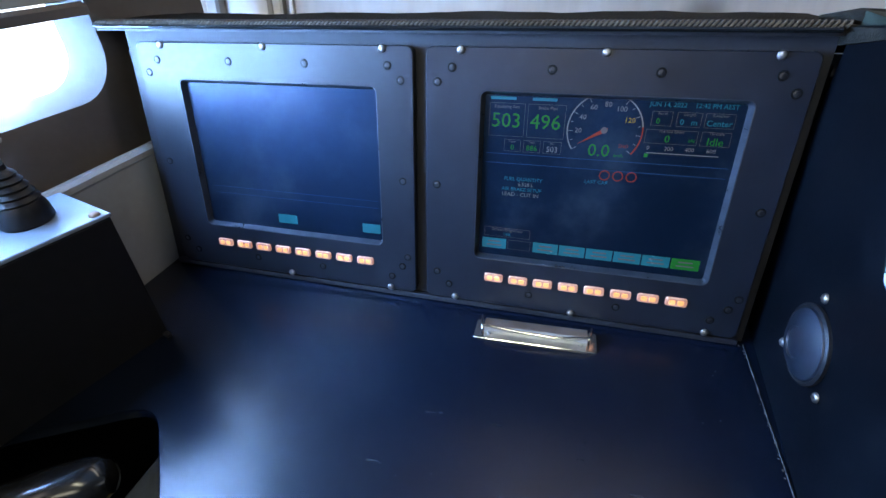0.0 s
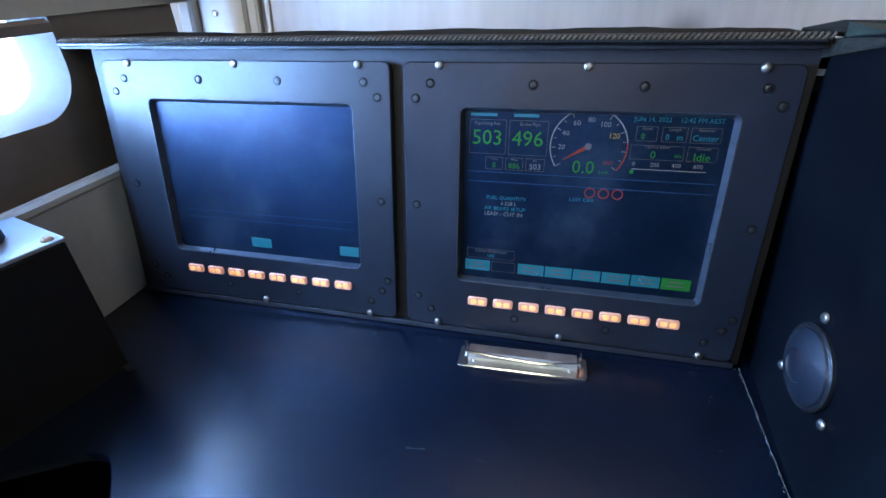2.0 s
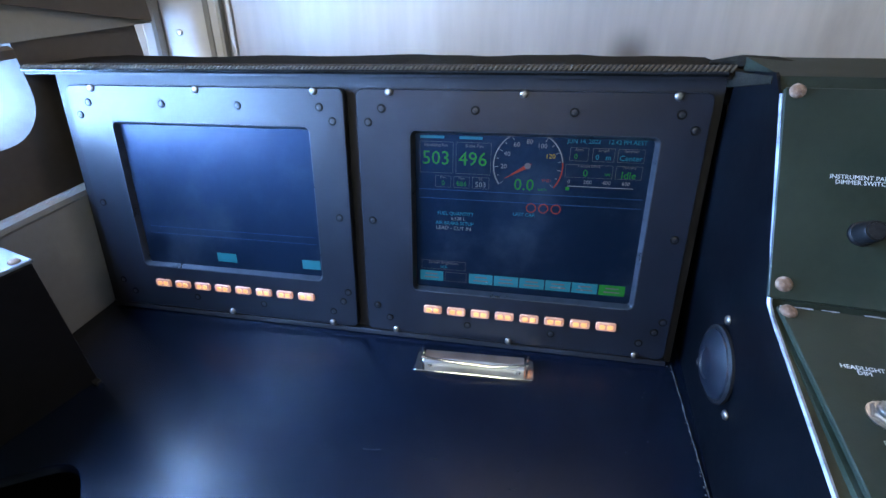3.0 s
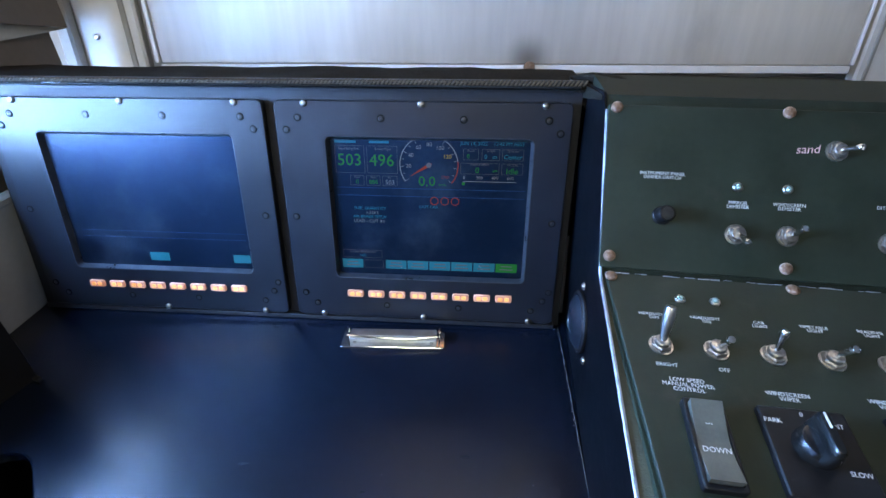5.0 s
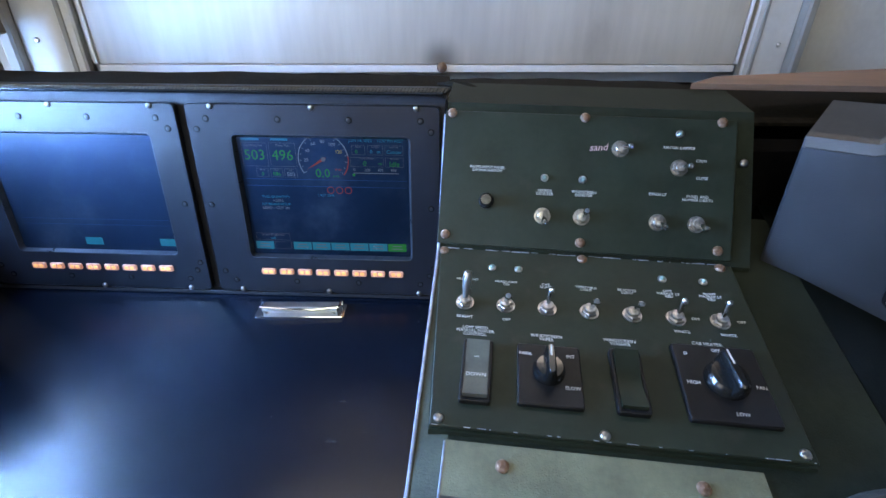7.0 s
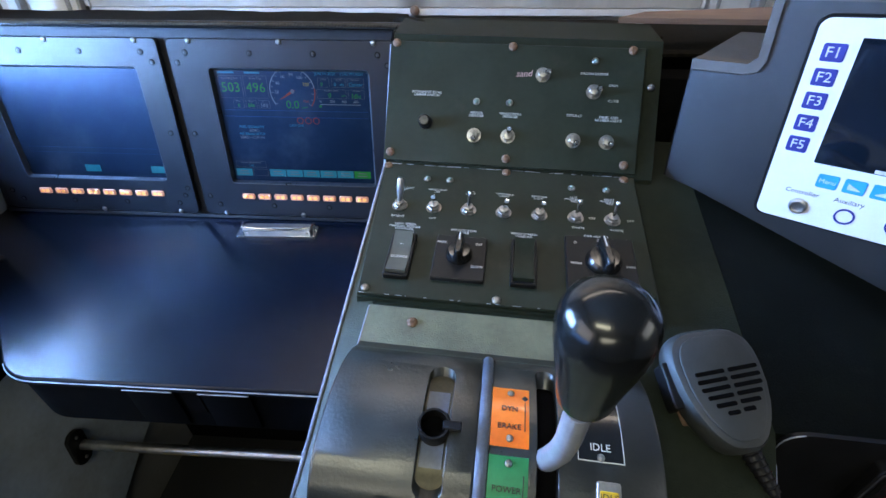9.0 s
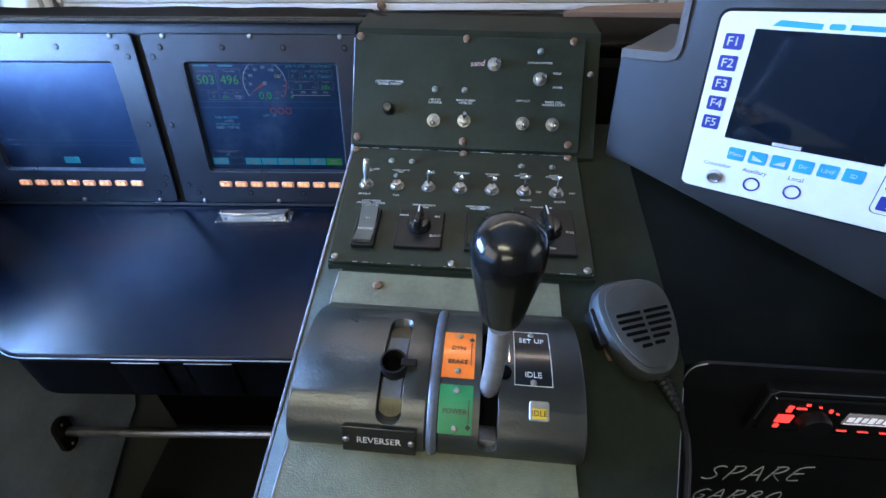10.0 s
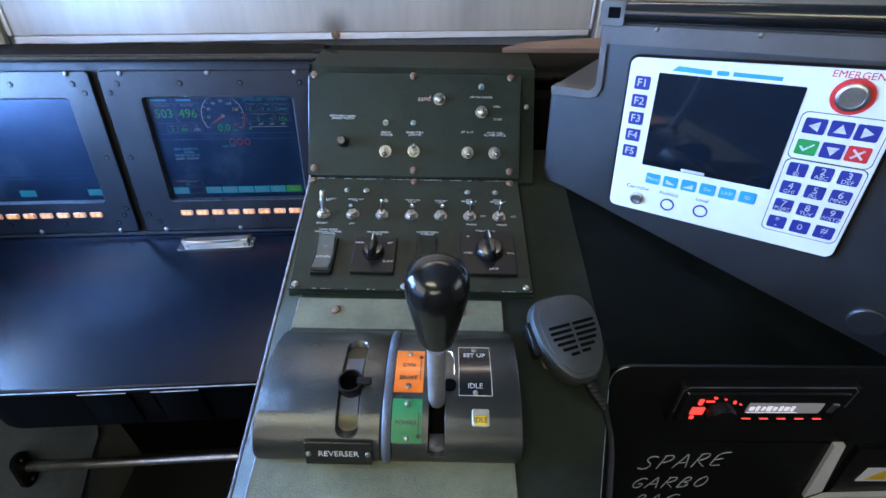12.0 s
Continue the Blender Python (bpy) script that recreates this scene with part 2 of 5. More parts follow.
stain(SIDE, (0.006, 0.007, 0.009), 14, 0.55, 0.80, 0.4)
# dust film; its pale clouds also paint in the mottled reflection
stain(GLASS, (0.022, 0.028, 0.036), 8, 0.46, 0.74, 0.75, (1, 1, 0.6), 2.2)
stain(BLIND, (0.30, 0.27, 0.23), 5, 0.55, 0.85, 0.5, (1, 1, 0.5))
stain(WALL, (0.16, 0.14, 0.115), 14, 0.58, 0.85, 0.5)
stain(CABINET, (0.035, 0.035, 0.035), 40, 0.62, 0.85, 0.4)
stain(WHITE, (0.55, 0.53, 0.50), 30, 0.62, 0.85, 0.35)
stain(RUST, (0.42, 0.36, 0.30), 300, 0.50, 0.70, 0.6)


def smudge(m, colour, at, reach, amount):
    """A sooty mark round one spot of a surface."""
    nt = m.node_tree
    base = nt.nodes["Principled BSDF"].inputs["Base Color"]
    old = base.links[0].from_socket
    co = nt.nodes.new("ShaderNodeTexCoord")
    dist = nt.nodes.new("ShaderNodeVectorMath")
    dist.operation = "DISTANCE"
    dist.inputs[1].default_value = at
    nt.links.new(co.outputs["Object"], dist.inputs[0])
    r = nt.nodes.new("ShaderNodeMapRange")
    r.interpolation_type = "SMOOTHSTEP"
    r.inputs["From Min"].default_value, r.inputs["From Max"].default_value = 0.0, reach
    r.inputs["To Min"].default_value, r.inputs["To Max"].default_value = amount, 0.0
    nt.links.new(dist.outputs["Value"], r.inputs["Value"])
    mix = nt.nodes.new("ShaderNodeMix")
    mix.data_type = "RGBA"
    nt.links.new(r.outputs[0], mix.inputs[0])
    nt.links.new(old, mix.inputs[6])
    mix.inputs[7].default_value = (*colour, 1)
    nt.links.new(mix.outputs[2], base)


smudge(BLIND, (0.10, 0.085, 0.065), (0.0, 0.0, 0.066), 0.055, 0.75)


# ---- mesh helpers ----
I4 = Matrix()


def T(x=0, y=0, z=0, rx=0, ry=0, rz=0):
    return pose(x, y, z, rx, ry, rz)


def faces_from(bm, rings, m=I4, cap0=True, cap1=True, loop=True):
    """Joins rings of equally many points into a skin."""
    vs = [[bm.verts.new(m @ Vector(p)) for p in ring] for ring in rings]
    n = len(vs[0])
    for a, b in zip(vs, vs[1:]):
        for i in range(n if loop else n - 1):
            j = (i + 1) % n
            bm.faces.new((a[i], a[j], b[j], b[i]))
    if cap0:
        bm.faces.new(vs[0][::-1])
    if cap1:
        bm.faces.new(vs[-1])
    return bm


def round_rect(w, h, r, seg=4, cx=0.0, cy=0.0):
    pts = []
    r = max(min(r, w / 2 - 1e-6, h / 2 - 1e-6), 1e-6)
    for k, (sx, sy) in enumerate(((1, 1), (-1, 1), (-1, -1), (1, -1))):
        for i in range(seg + 1):
            a = math.pi / 2 * (k + i / seg)
            pts.append((cx + sx * (w / 2 - r) + r * math.cos(a), cy + sy * (h / 2 - r) + r * math.sin(a)))
    return pts


def slab(w, h, d, r=0.002, b=0.0006, m=I4, bm=None, seg=4, cx=0.0, cy=0.0):
    """A rounded plate in the XY plane, from z 0 to d, its upper rim eased by b."""
    bm = bm or bmesh.new()
    rings = [[(x, y, 0) for x, y in round_rect(w, h, r, seg, cx, cy)],
             [(x, y, d - b) for x, y in round_rect(w, h, r, seg, cx, cy)],
             [(x, y, d) for x, y in round_rect(w - 2 * b, h - 2 * b, max(r - b, 0.0001), seg, cx, cy)]]
    return faces_from(bm, rings, m)


def ring_plate(w, h, hw, hh, d, r, hr, cx=0, cy=0, hx=0, hy=0, bev=0.0, m=I4, bm=None, seg=5):
    """A plate with a rectangular opening; bev: how far the opening widens towards the front."""
    bm = bm or bmesh.new()
    e = 0.0008
    o, i = round_rect, round_rect
    rings = [[(x, y, 0) for x, y in i(hw, hh, hr, seg, hx, hy)],
             [(x, y, 0) for x, y in o(w, h, r, seg, cx, cy)],
             [(x, y, d - e) for x, y in o(w, h, r, seg, cx, cy)],
             [(x, y, d) for x, y in o(w - 2 * e, h - 2 * e, r, seg, cx, cy)],
             [(x, y, d) for x, y in i(hw + 2 * bev, hh + 2 * bev, hr + bev, seg, hx, hy)],
             [(x, y, 0) for x, y in i(hw, hh, hr, seg, hx, hy)]]
    return faces_from(bm, rings, m, False, False)


def lathe(profile, m=I4, bm=None, seg=20, caps=True):
    bm = bm or bmesh.new()
    rings = [[(max(r, 1e-5) * math.cos(2 * math.pi * k / seg), max(r, 1e-5) * math.sin(2 * math.pi * k / seg), z) for k in range(seg)] for r, z in profile]
    return faces_from(bm, rings, m, caps, caps)


def tube(points, r, m=I4, bm=None, seg=8):
    bm = bm or bmesh.new()
    pts = [Vector(p) for p in points]
    rings, up = [], Vector((0.13, 0.21, 0.97))
    for k, p in enumerate(pts):
        d = (pts[min(k + 1, len(pts) - 1)] - pts[max(k - 1, 0)]).normalized()
        a = d.cross(up)
        a = a.normalized() if a.length > 1e-3 else d.orthogonal().normalized()
        b = d.cross(a)
        rad = r[k] if isinstance(r, (list, tuple)) else r
        rings.append([p + rad * (a * math.cos(2 * math.pi * i / seg) + b * math.sin(2 * math.pi * i / seg)) for i in range(seg)])
    return faces_from(bm, rings, m)


def prism(poly, x0, x1, m=I4, bm=None):
    """A (y, z) outline pulled along x; x0 and x1 may be functions of (y, z)."""
    bm = bm or bmesh.new()
    fx = lambda f, p: f(*p) if callable(f) else f
    return faces_from(bm, [[(fx(x0, p), *p) for p in poly], [(fx(x1, p), *p) for p in poly]], m)


def block(x0, y0, z0, x1, y1, z1, b=0.001, m=I4, bm=None):
    """An upright box with eased vertical and upper edges."""
    return slab(x1 - x0, y1 - y0, z1 - z0, b * 1.5, b, m @ T((x0 + x1) / 2, (y0 + y1) / 2, z0), bm, seg=2)


def smooth(me, deg=35):
    me.polygons.foreach_set("use_smooth", [True] * len(me.polygons))
    me.set_sharp_from_angle(angle=radians(deg))


def finish(bm, name, material):
    bmesh.ops.recalc_face_normals(bm, faces=bm.faces)
    me = bpy.data.meshes.new(name)
    bm.to_mesh(me)
    bm.free()
    me.materials.append(material)
    smooth(me)
    return me


WORLD = {}


def put(ob, parent, m):
    """Sets ob at the world pose m, under its parent."""
    m = m.copy() if m is not None else Matrix()
    WORLD[ob.name] = m
    if parent is not None:
        ob.parent = parent
        m = WORLD[parent.name].inverted() @ m
    ob.matrix_basis = m
    return ob


def part(name, bm, material, parent=None, label="", m=None):
    me = bm if isinstance(bm, bpy.types.Mesh) else finish(bm, name, material)
    return tagged(put(new(name, me), parent, m), label)


def thing(name, label, category, m=None, group="", kind=""):
    ob = new(name)
    ob.empty_display_size = 0.02
    return tagged(put(ob, None, m), label, category, group, kind)


def frame_of(origin, right, up):
    right, up = Vector(right).normalized(), Vector(up).normalized()
    n = right.cross(up).normalized()
    up = n.cross(right)
    return Matrix(((right.x, up.x, n.x, origin[0]), (right.y, up.y, n.y, origin[1]), (right.z, up.z, n.z, origin[2]), (0, 0, 0, 1)))


def writing(name, text, size, material, parent, m, align="CENTER", depth=0.0002, shear=0.0, spacing=1.0):
    cu = bpy.data.curves.new(name, "FONT")
    cu.body, cu.size, cu.align_x, cu.align_y, cu.extrude, cu.shear, cu.space_line, cu.resolution_u = text, size, align, "CENTER", depth, shear, 0.85, 2
    cu.space_character = spacing
    tmp = bpy.data.objects.new(name, cu)
    me = bpy.data.meshes.new_from_object(tmp)
    bpy.data.objects.remove(tmp)
    bpy.data.curves.remove(cu)
    me.name = name
    me.materials.clear()
    me.materials.append(material)
    return put(new(name, me), parent, m)


def screw_mesh(name, r, material, dome=0.45):
    """A pan head with a cross recess."""
    bm = lathe([(r, 0), (r, r * 0.25), (r * 0.85, r * (0.25 + dome * 0.5)), (r * 0.5, r * (0.25 + dome * 0.85)), (0, r * (0.25 + dome))], seg=14)
    for a in (35, 125):
        slab(r * 1.05, r * 0.22, r * 0.05, 0.0001, 0.00005, T(0, 0, r * (0.22 + dome), 0, 0, a), bm, seg=1)
    return finish(bm, name, material)


SCREW = screw_mesh("screw", 0.0042, STEEL)
SCREW_RUST = screw_mesh("screw", 0.0052, RUST)
SCREW_DARK = screw_mesh("screw", 0.0031, DARKSTEEL, 0.16)
SCREW_SMALL = screw_mesh("screw", 0.0026, STEEL)


# ---- setting ----
def structure(name, bm, material, label, m=None):
    ob = part(name, bm, material, None, label, m)
    return tagged(ob, category="structure", kind="structure")


structure("floor", block(-1.2, -2.4, -0.05, 2.2, 1.0, 0.0), FLOOR, "worn black rubber cab floor")
structure("ceiling", block(-1.2, -2.4, 2.15, 2.2, 1.0, 2.22), CEIL, "pale painted cab ceiling")
structure("wall_back", block(-1.2, -2.46, 0, 2.2, -2.4, 2.15), WALL, "warm grey painted cab back wall")


def wall_with_opening(name, m, w, h, ow, oh, ox, oy, d, r, material, label):
    return structure(name, ring_plate(w, h, ow, oh, d, 0.002, r, 0, h / 2, ox, oy, 0.0), material, label, m)


RIGHTM = frame_of((2.2, -0.7, 0), (0, -1, 0), (0, 0, 1))
wall_with_opening("wall_right", RIGHTM, 3.4, 2.15, 1.0, 0.6, 0.3, 1.65, 0.06, 0.06, WALL, "warm grey cab side wall with a window opening")
LEFTM = frame_of((-0.78, -1.5, 0), (0, 1, 0), (0, 0, 1))
wall_with_opening("wall_left", LEFTM, 1.8, 2.15, 1.14, 1.00, 0.30, 1.39, 0.06, 0.06, WALL, "warm grey driver side wall with a window opening")

# side of the nose, left of the screens: low lining, moulded window surround, upper lining
low = bmesh.new()
faces_from(low, [[(-0.424, -0.62, z), (-0.418, 0.10, z), (-0.50, 0.10, z), (-0.50, -0.62, z)] for z in (0.0, 1.052)], cap0=False)
structure("wall_left_lining", low, WALL, "warm grey painted lining beside the desk")
structure("trim", tube([(-0.432, -0.62, 1.052), (-0.427, 0.10, 1.052)], 0.010, seg=10), WALL, "rounded pale ledge on the side lining")
WINM = frame_of((-0.452, -0.20, 1.05), (0, 1, 0), (0, 0, 1))
win = bmesh.new()
ow = round_rect(0.66, 0.31, 0.055, 8, -0.133, 0.230)
ov = round_rect(0.635, 0.285, 0.045, 8, -0.133, 0.230)
faces_from(win, [[(x, y, 0.0) for x, y in round_rect(0.98, 0.41, 0.02, 8, -0.10, 0.205)], [(x, y, 0.005) for x, y in round_rect(0.70, 0.35, 0.075, 8, -0.133, 0.230)], [(x, y, 0.001) for x, y in ow], [(x, y, -0.030) for x, y in ov], [(x, y, -0.045) for x, y in ov]], cap0=False, cap1=False)
window_1 = structure("window_1", win, TRIM, "brown moulded surround of a small side window", WINM)
part("window_pane", slab(0.635, 0.285, 0.004, 0.03, 0.0005, T(-0.133, 0.230, -0.046)), PANE, window_1, "clear glass pane", WINM).visible_shadow = False
part("window_sill", block(-0.30, 0.0755, -0.012, 0.035, 0.0795, 0.002), WHITE, window_1, "pale strip with worn paint along the opening", WINM)

structure("backdrop", slab(1.2, 0.46, 0.004, 0.002, 0.0005, T(0, 0, 0)), HAZE, "overexposed daylight outside the side window", frame_of((-0.615, -0.20, 1.29), (0, 1, 0), (0, 0, 1)))
structure("wall_nose", block(-1.2, 0.62, 0.0, 2.2, 0.70, 2.15), WHITEWALL, "cream painted nose wall")
structure("wall_left_upper", block(-0.56, -0.60, 1.46, -0.50, 0.22, 2.15), WALL, "grey lining above the side window")
structure("wall_left_corner", block(-0.499, -0.105, 1.2315, -0.446, 0.22, 1.4595), WALL, "grey corner lining above the side window")
structure("wall_left_header", block(-0.445, -0.60, 1.2165, -0.434, -0.012, 1.2300, 0.004), TRIM, "brown header rail over the side window")
structure("wall_left_strip", prism([(0.215, 1.2335), (-0.10, 1.288), (-0.10, 1.45), (0.215, 1.45)], -0.4455, -0.440), TRIM, "dark strip on the upper lining")
structure("wall_left_outer", block(-0.86, -0.60, 1.10, -0.80, 0.62, 2.15), WALL, "grey outer side lining")
structure("wall_left_front", block(-0.86, -0.60, 0.0, -0.62, 0.62, 1.10), WALL, "grey lower lining outside the desk")

# dash top between the screens and the windscreen, with a braided edge roll
def wavy(x, f, amp, seed):
    return amp * noise.noise((x * f, seed, 0.5))


def cloth(x0, x1, yf, zf, yb, zb, n, seed):
    """A cloth covered shelf whose far edge wavers."""
    bm = bmesh.new()
    rings = []
    for k in range(n + 1):
        x = x0 + (x1 - x0) * k / n
        e, h = wavy(x, 7, 0.010, seed), wavy(x, 11, 0.0035, seed + 3) + wavy(x, 45, 0.0008, seed + 5)
        rings.append([(x, yf, zf - 0.005), (x, yf, zf - 0.001), (x, yf + 0.002, zf), (x, (yf + yb) / 2, (zf + zb) / 2 + h * 0.4), (x, yb + e - 0.006, zb + h), (x, yb + e, zb + h - 0.004), (x, yb + e, zb - 0.03)])
    return faces_from(bm, rings)


structure("dash_floor", prism([(0.02, 1.16), (0.42, 1.075), (0.62, 1.06), (0.62, 1.0), (0.02, 1.0)], -0.44, 1.5), PAD, "dark felt covered dash floor")
edging = thing("dash_cover", "frayed dark braided cloth cover on the dash edge", "cover")
part("cloth", cloth(-0.445, 0.318, -0.009, 1.2065, 0.091, 1.2040, 90, 2.3), FABRIC, edging)
part("cloth", cloth(0.3185, 0.655, -0.082, 1.2150, 0.146, 1.1850, 50, 6.1), FABRIC, edging)
part("cloth", cloth(0.6555, 1.10, -0.055, 1.1880, 0.146, 1.1800, 50, 9.4), FABRIC, edging)
part("fold", tube([(0.305 + 0.02 * k, 0.02 - 0.018 * k, 1.208 + 0.004 * math.sin(k)) for k in range(6)], [0.002, 0.006, 0.007, 0.006, 0.005, 0.002], seg=10), FABRIC, edging)
braid = bmesh.new()
for k in range(165):
    x = -0.44 + 0.0046 * k
    tube([(x, -0.0105, 1.2050), (x + 0.003, -0.0085, 1.2080), (x + 0.0062, -0.0010, 1.2085)], 0.0012, bm=braid, seg=5)
tagged(part("braid", braid, BRAID, edging, "tan and black braided cord"), kind="stuff")
beading = thing("dash_beading", "polished dark metal bead under the dash edge", "beading")
part("bead", tube([(-0.44, -0.0115, 1.2035), (0.312, -0.0115, 1.2035)], 0.0022, seg=8), GLOSS, beading)
part("channel", block(-0.44, -0.0105, 1.1985, 0.312, -0.0035, 1.2015, 0.0008), BACKING, beading, "dark channel behind the bead")
structure("wall_console_back", block(0.62, -0.10, 0.95, 1.30, -0.062, 1.170), PAD, "dark lining behind the right desk")

# blind in front of the windscreen, with its frame
BLM = T(0.29, 0.385, 1.09, -6, 1.7, 9.5)
blind = thing("windscreen_blind", "brushed metal blind drawn down over the windscreen", "blind", BLM)
part("sheet", slab(1.30, 0.95, 0.003, 0.004, 0.0008, T(0, 0.002, 0.535, 90, 0, 0)), BLIND, blind, m=BLM)
# white colour paints the bright daylight line along the lower edge
part("hem", block(-0.65, -0.006, 0.045, 0.65, 0.003, 0.058), WHITE, blind, "hem, white for the daylight leaking at the lower edge", BLM)
part("pull_knob", lathe([(0.006, 0), (0.010, 0.004), (0.010, 0.012), (0.004, 0.016)], T(0.0, -0.004, 0.055, 90, 0, 0)), RUST, blind, "tarnished brass pull", BLM)
for sx in (-1, 1):
    # white strip painted in for daylight leaking past the blind's edge
    part("gap_light_strip", slab(0.007, 0.95, 0.006, 0.002, 0.001, T(sx * 0.657, 0.004, 0.535, 90, 0, 0)), WHITE, blind, "white strip standing for daylight through the side gap", BLM)
windscreen = thing("windscreen", "windscreen surround of grey painted posts beside the blind", "windscreen", BLM)
for sx in (-1, 1):
    part("post", slab(0.10, 1.05, 0.02, 0.006, 0.004, T(sx * 0.725, 0.022, 0.50, 90, 0, 0)), WHITEWALL, windscreen, m=BLM)
    part("post_fold", slab(0.022, 1.05, 0.05, 0.006, 0.004, T(sx * 0.785, 0.03, 0.50, 90, 0, 0)), WALL, windscreen, m=BLM)
    part("seal", slab(0.012, 1.05, 0.012, 0.004, 0.003, T(sx * 0.695, 0.012, 0.50, 90, 0, 0)), WALL, windscreen, m=BLM)
    for k in range(4):
        part("rivet", lathe([(0.005, 0), (0.005, 0.001), (0.003, 0.003), (0, 0.0035)], T(sx * 0.745, 0.0, 0.10 + 0.2 * k, 90, 0, 0)), ALU, windscreen, m=BLM)
part("side_panel", slab(0.42, 1.05, 0.01, 0.006, 0.003, T(-1.02, 0.04, 0.50, 90, 0, 0)), WALL, windscreen, m=BLM)
part("side_panel", slab(0.60, 1.05, 0.01, 0.006, 0.003, T(1.10, 0.04, 0.50, 90, 0, 0)), WHITEWALL, windscreen, m=BLM)
part("dark_rail", slab(0.42, 0.08, 0.03, 0.006, 0.003, T(-1.02, 0.03, 0.30, 90, 0, 0)), TRIM, windscreen, m=BLM)

board = thing("plywood_board", "raw plywood board lying on the dash", "board")
faces_from(bm := bmesh.new(), [[(0.612, -0.026, z), (0.93, -0.034, z), (0.96, 0.07, z), (0.655, 0.008, z)] for z in (1.2170, 1.2240)])
part("sheet", bm, WOOD, board)

# ---- desk on the left ----
def corner_arc(p, a, b, r, n=6):
    """Rounds the corner p between a and b."""
    p, a, b = Vector(p), Vector(a), Vector(b)
    s, e = p + (a - p).normalized() * r, p + (b - p).normalized() * r
    return [(s * (1 - t) ** 2 + p * 2 * t * (1 - t) + e * t ** 2)[:] for t in [k / n for k in range(n + 1)]]


outline = [(0.335, -0.02), (0.335, -0.402), *corner_arc((-0.132, -0.402), (0.3, -0.402), (-0.24, -0.288), 0.032), *corner_arc((-0.252, -0.272), (-0.132, -0.402), (-0.36, -0.335), 0.032), (-0.42, -0.37), (-0.42, -0.02)]
desk = thing("desk_top", "scuffed black laminate desk top with a rounded corner", "desk")
bm = bmesh.new()
def inset(pts, d):
    return [(x + (0.0 - x) * d / 0.4, y + (-0.2 - y) * d / 0.25) for x, y in pts]
faces_from(bm, [[(x, y, 0.888) for x, y in outline], [(x, y, 0.8965) for x, y in outline], [(x, y, 0.8985) for x, y in inset(outline, 0.0012)], [(x, y, 0.9) for x, y in inset(outline, 0.0035)]])
part("top", bm, DESK, desk)
front = [(0.315, -0.396), *corner_arc((-0.129, -0.396), (0.3, -0.396), (-0.234, -0.285), 0.032), (-0.215, -0.303)]
back = [(x * 0.985 + 0.004, y + 0.014) for x, y in front]
part("apron", faces_from(bmesh.new(), [[(x, y, z) for x, y in front + back[::-1]] for z in (0.806, 0.8875)]), SIDE, desk, "black apron under the desk edge")
for x0, x1 in ((0.012, 0.073), (0.107, 0.168)):
    flap = part("flap", block(x0, -0.4005, 0.815, x1, -0.3965, 0.8868), SIDE, desk, "black flap hung on the apron")
    part("flap_edge", block(x0 - 0.001, -0.4035, 0.8870, x1 + 0.001, -0.398, 0.8882, 0.0004), EDGE, flap, "bright worn upper edge")
part("latch_hole", slab(0.022, 0.040, 0.0012, 0.002, 0.0004, T(0.0905, -0.3962, 0.858, 90, 0, 0)), VOID, desk, "black latch recess")
part("front_edge", tube([(x, y - 0.0004, 0.8950) for x, y in outline[1:9]], 0.0011, seg=6), EDGE, desk, "worn bright front edge")
grime = bmesh.new()
rnd = random.Random(4)
for k in range(16):
    x, y = rnd.uniform(-0.05, 0.31), rnd.uniform(-0.30, -0.06)
    r = rnd.uniform(0.0003, 0.0008)
    lathe([(r, 0), (r * 0.7, 0.0003), (0, 0.0004)], T(x, y, 0.9), grime, seg=6)
for k in range(60):
    t = rnd.random()
    x = 0.3185 - abs(rnd.gauss(0, 0.0016)) if rnd.random() < 0.4 else rnd.uniform(-0.38, 0.31)
    y = rnd.uniform(-0.25, -0.055) if x > 0.312 else -0.054 - abs(rnd.gauss(0, 0.0014))
    r = rnd.uniform(0.0004, 0.0011)
    lathe([(r, 0), (r * 0.7, 0.0003), (0, 0.0005)], T(x, y, 0.9), grime, seg=6)
tagged(part("crumbs", grime, SEAL, None, "pale crumbs and dust specks on the desk"), category="dust", kind="stuff")

# dusty sealant in the desk's inner joints
for name, p0, p1, n in (("trim", (0.3185, -0.056, 0.9008), (0.3175, -0.345, 0.9008), 60), ("trim", (-0.05, -0.0545, 0.9008), (0.312, -0.0560, 0.9008), 70)):
    pts, rad = [], []
    for k in range(n + 1):
        s = k / n
        w = noise.noise((s * 23, n, 0.3))
        pts.append((p0[0] + (p1[0] - p0[0]) * s + 0.0004 * w, p0[1] + (p1[1] - p0[1]) * s + 0.0004 * w, p0[2]))
        rad.append(max(0.0002, 0.0005 + 0.0011 * noise.noise((s * 31, n, 4.1))))
    structure(name, tube(pts, rad, seg=6), SEAL, "dusty sealant along the desk joint")

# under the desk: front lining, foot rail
# kneehole shade is put into the colour of this lining
structure("wall_kneehole", block(-0.44, 0.02, 0.0, 0.33, 0.06, 1.17), VOID, "lining behind the desk, near-black for the shade there")
lining = [(-1.2, 0.0), (-1.2, 0.66), (-0.05, 0.66), (-0.045, 0.26), (-0.06, 0.235), (-0.124, 0.212), (-0.27, 0.142), (-0.56, 0.0)]
structure("wall_kneehole_left", prism(lining, -0.44, -0.41), KNEE, "blue grey lining under the desk")
# shaded upper part of the pale lining, given its own black colour
structure("wall_kneehole_upper", block(-0.47, -0.62, 0.662, -0.41, 0.018, 0.886), VOID, "upper lining under the desk, painted black as shade")
# black block in place of shade under the lining
structure("wall_kneehole_low", block(-0.50, -0.62, 0.0, -0.445, 0.018, 0.80), VOID, "black block standing for the shade below the lining")
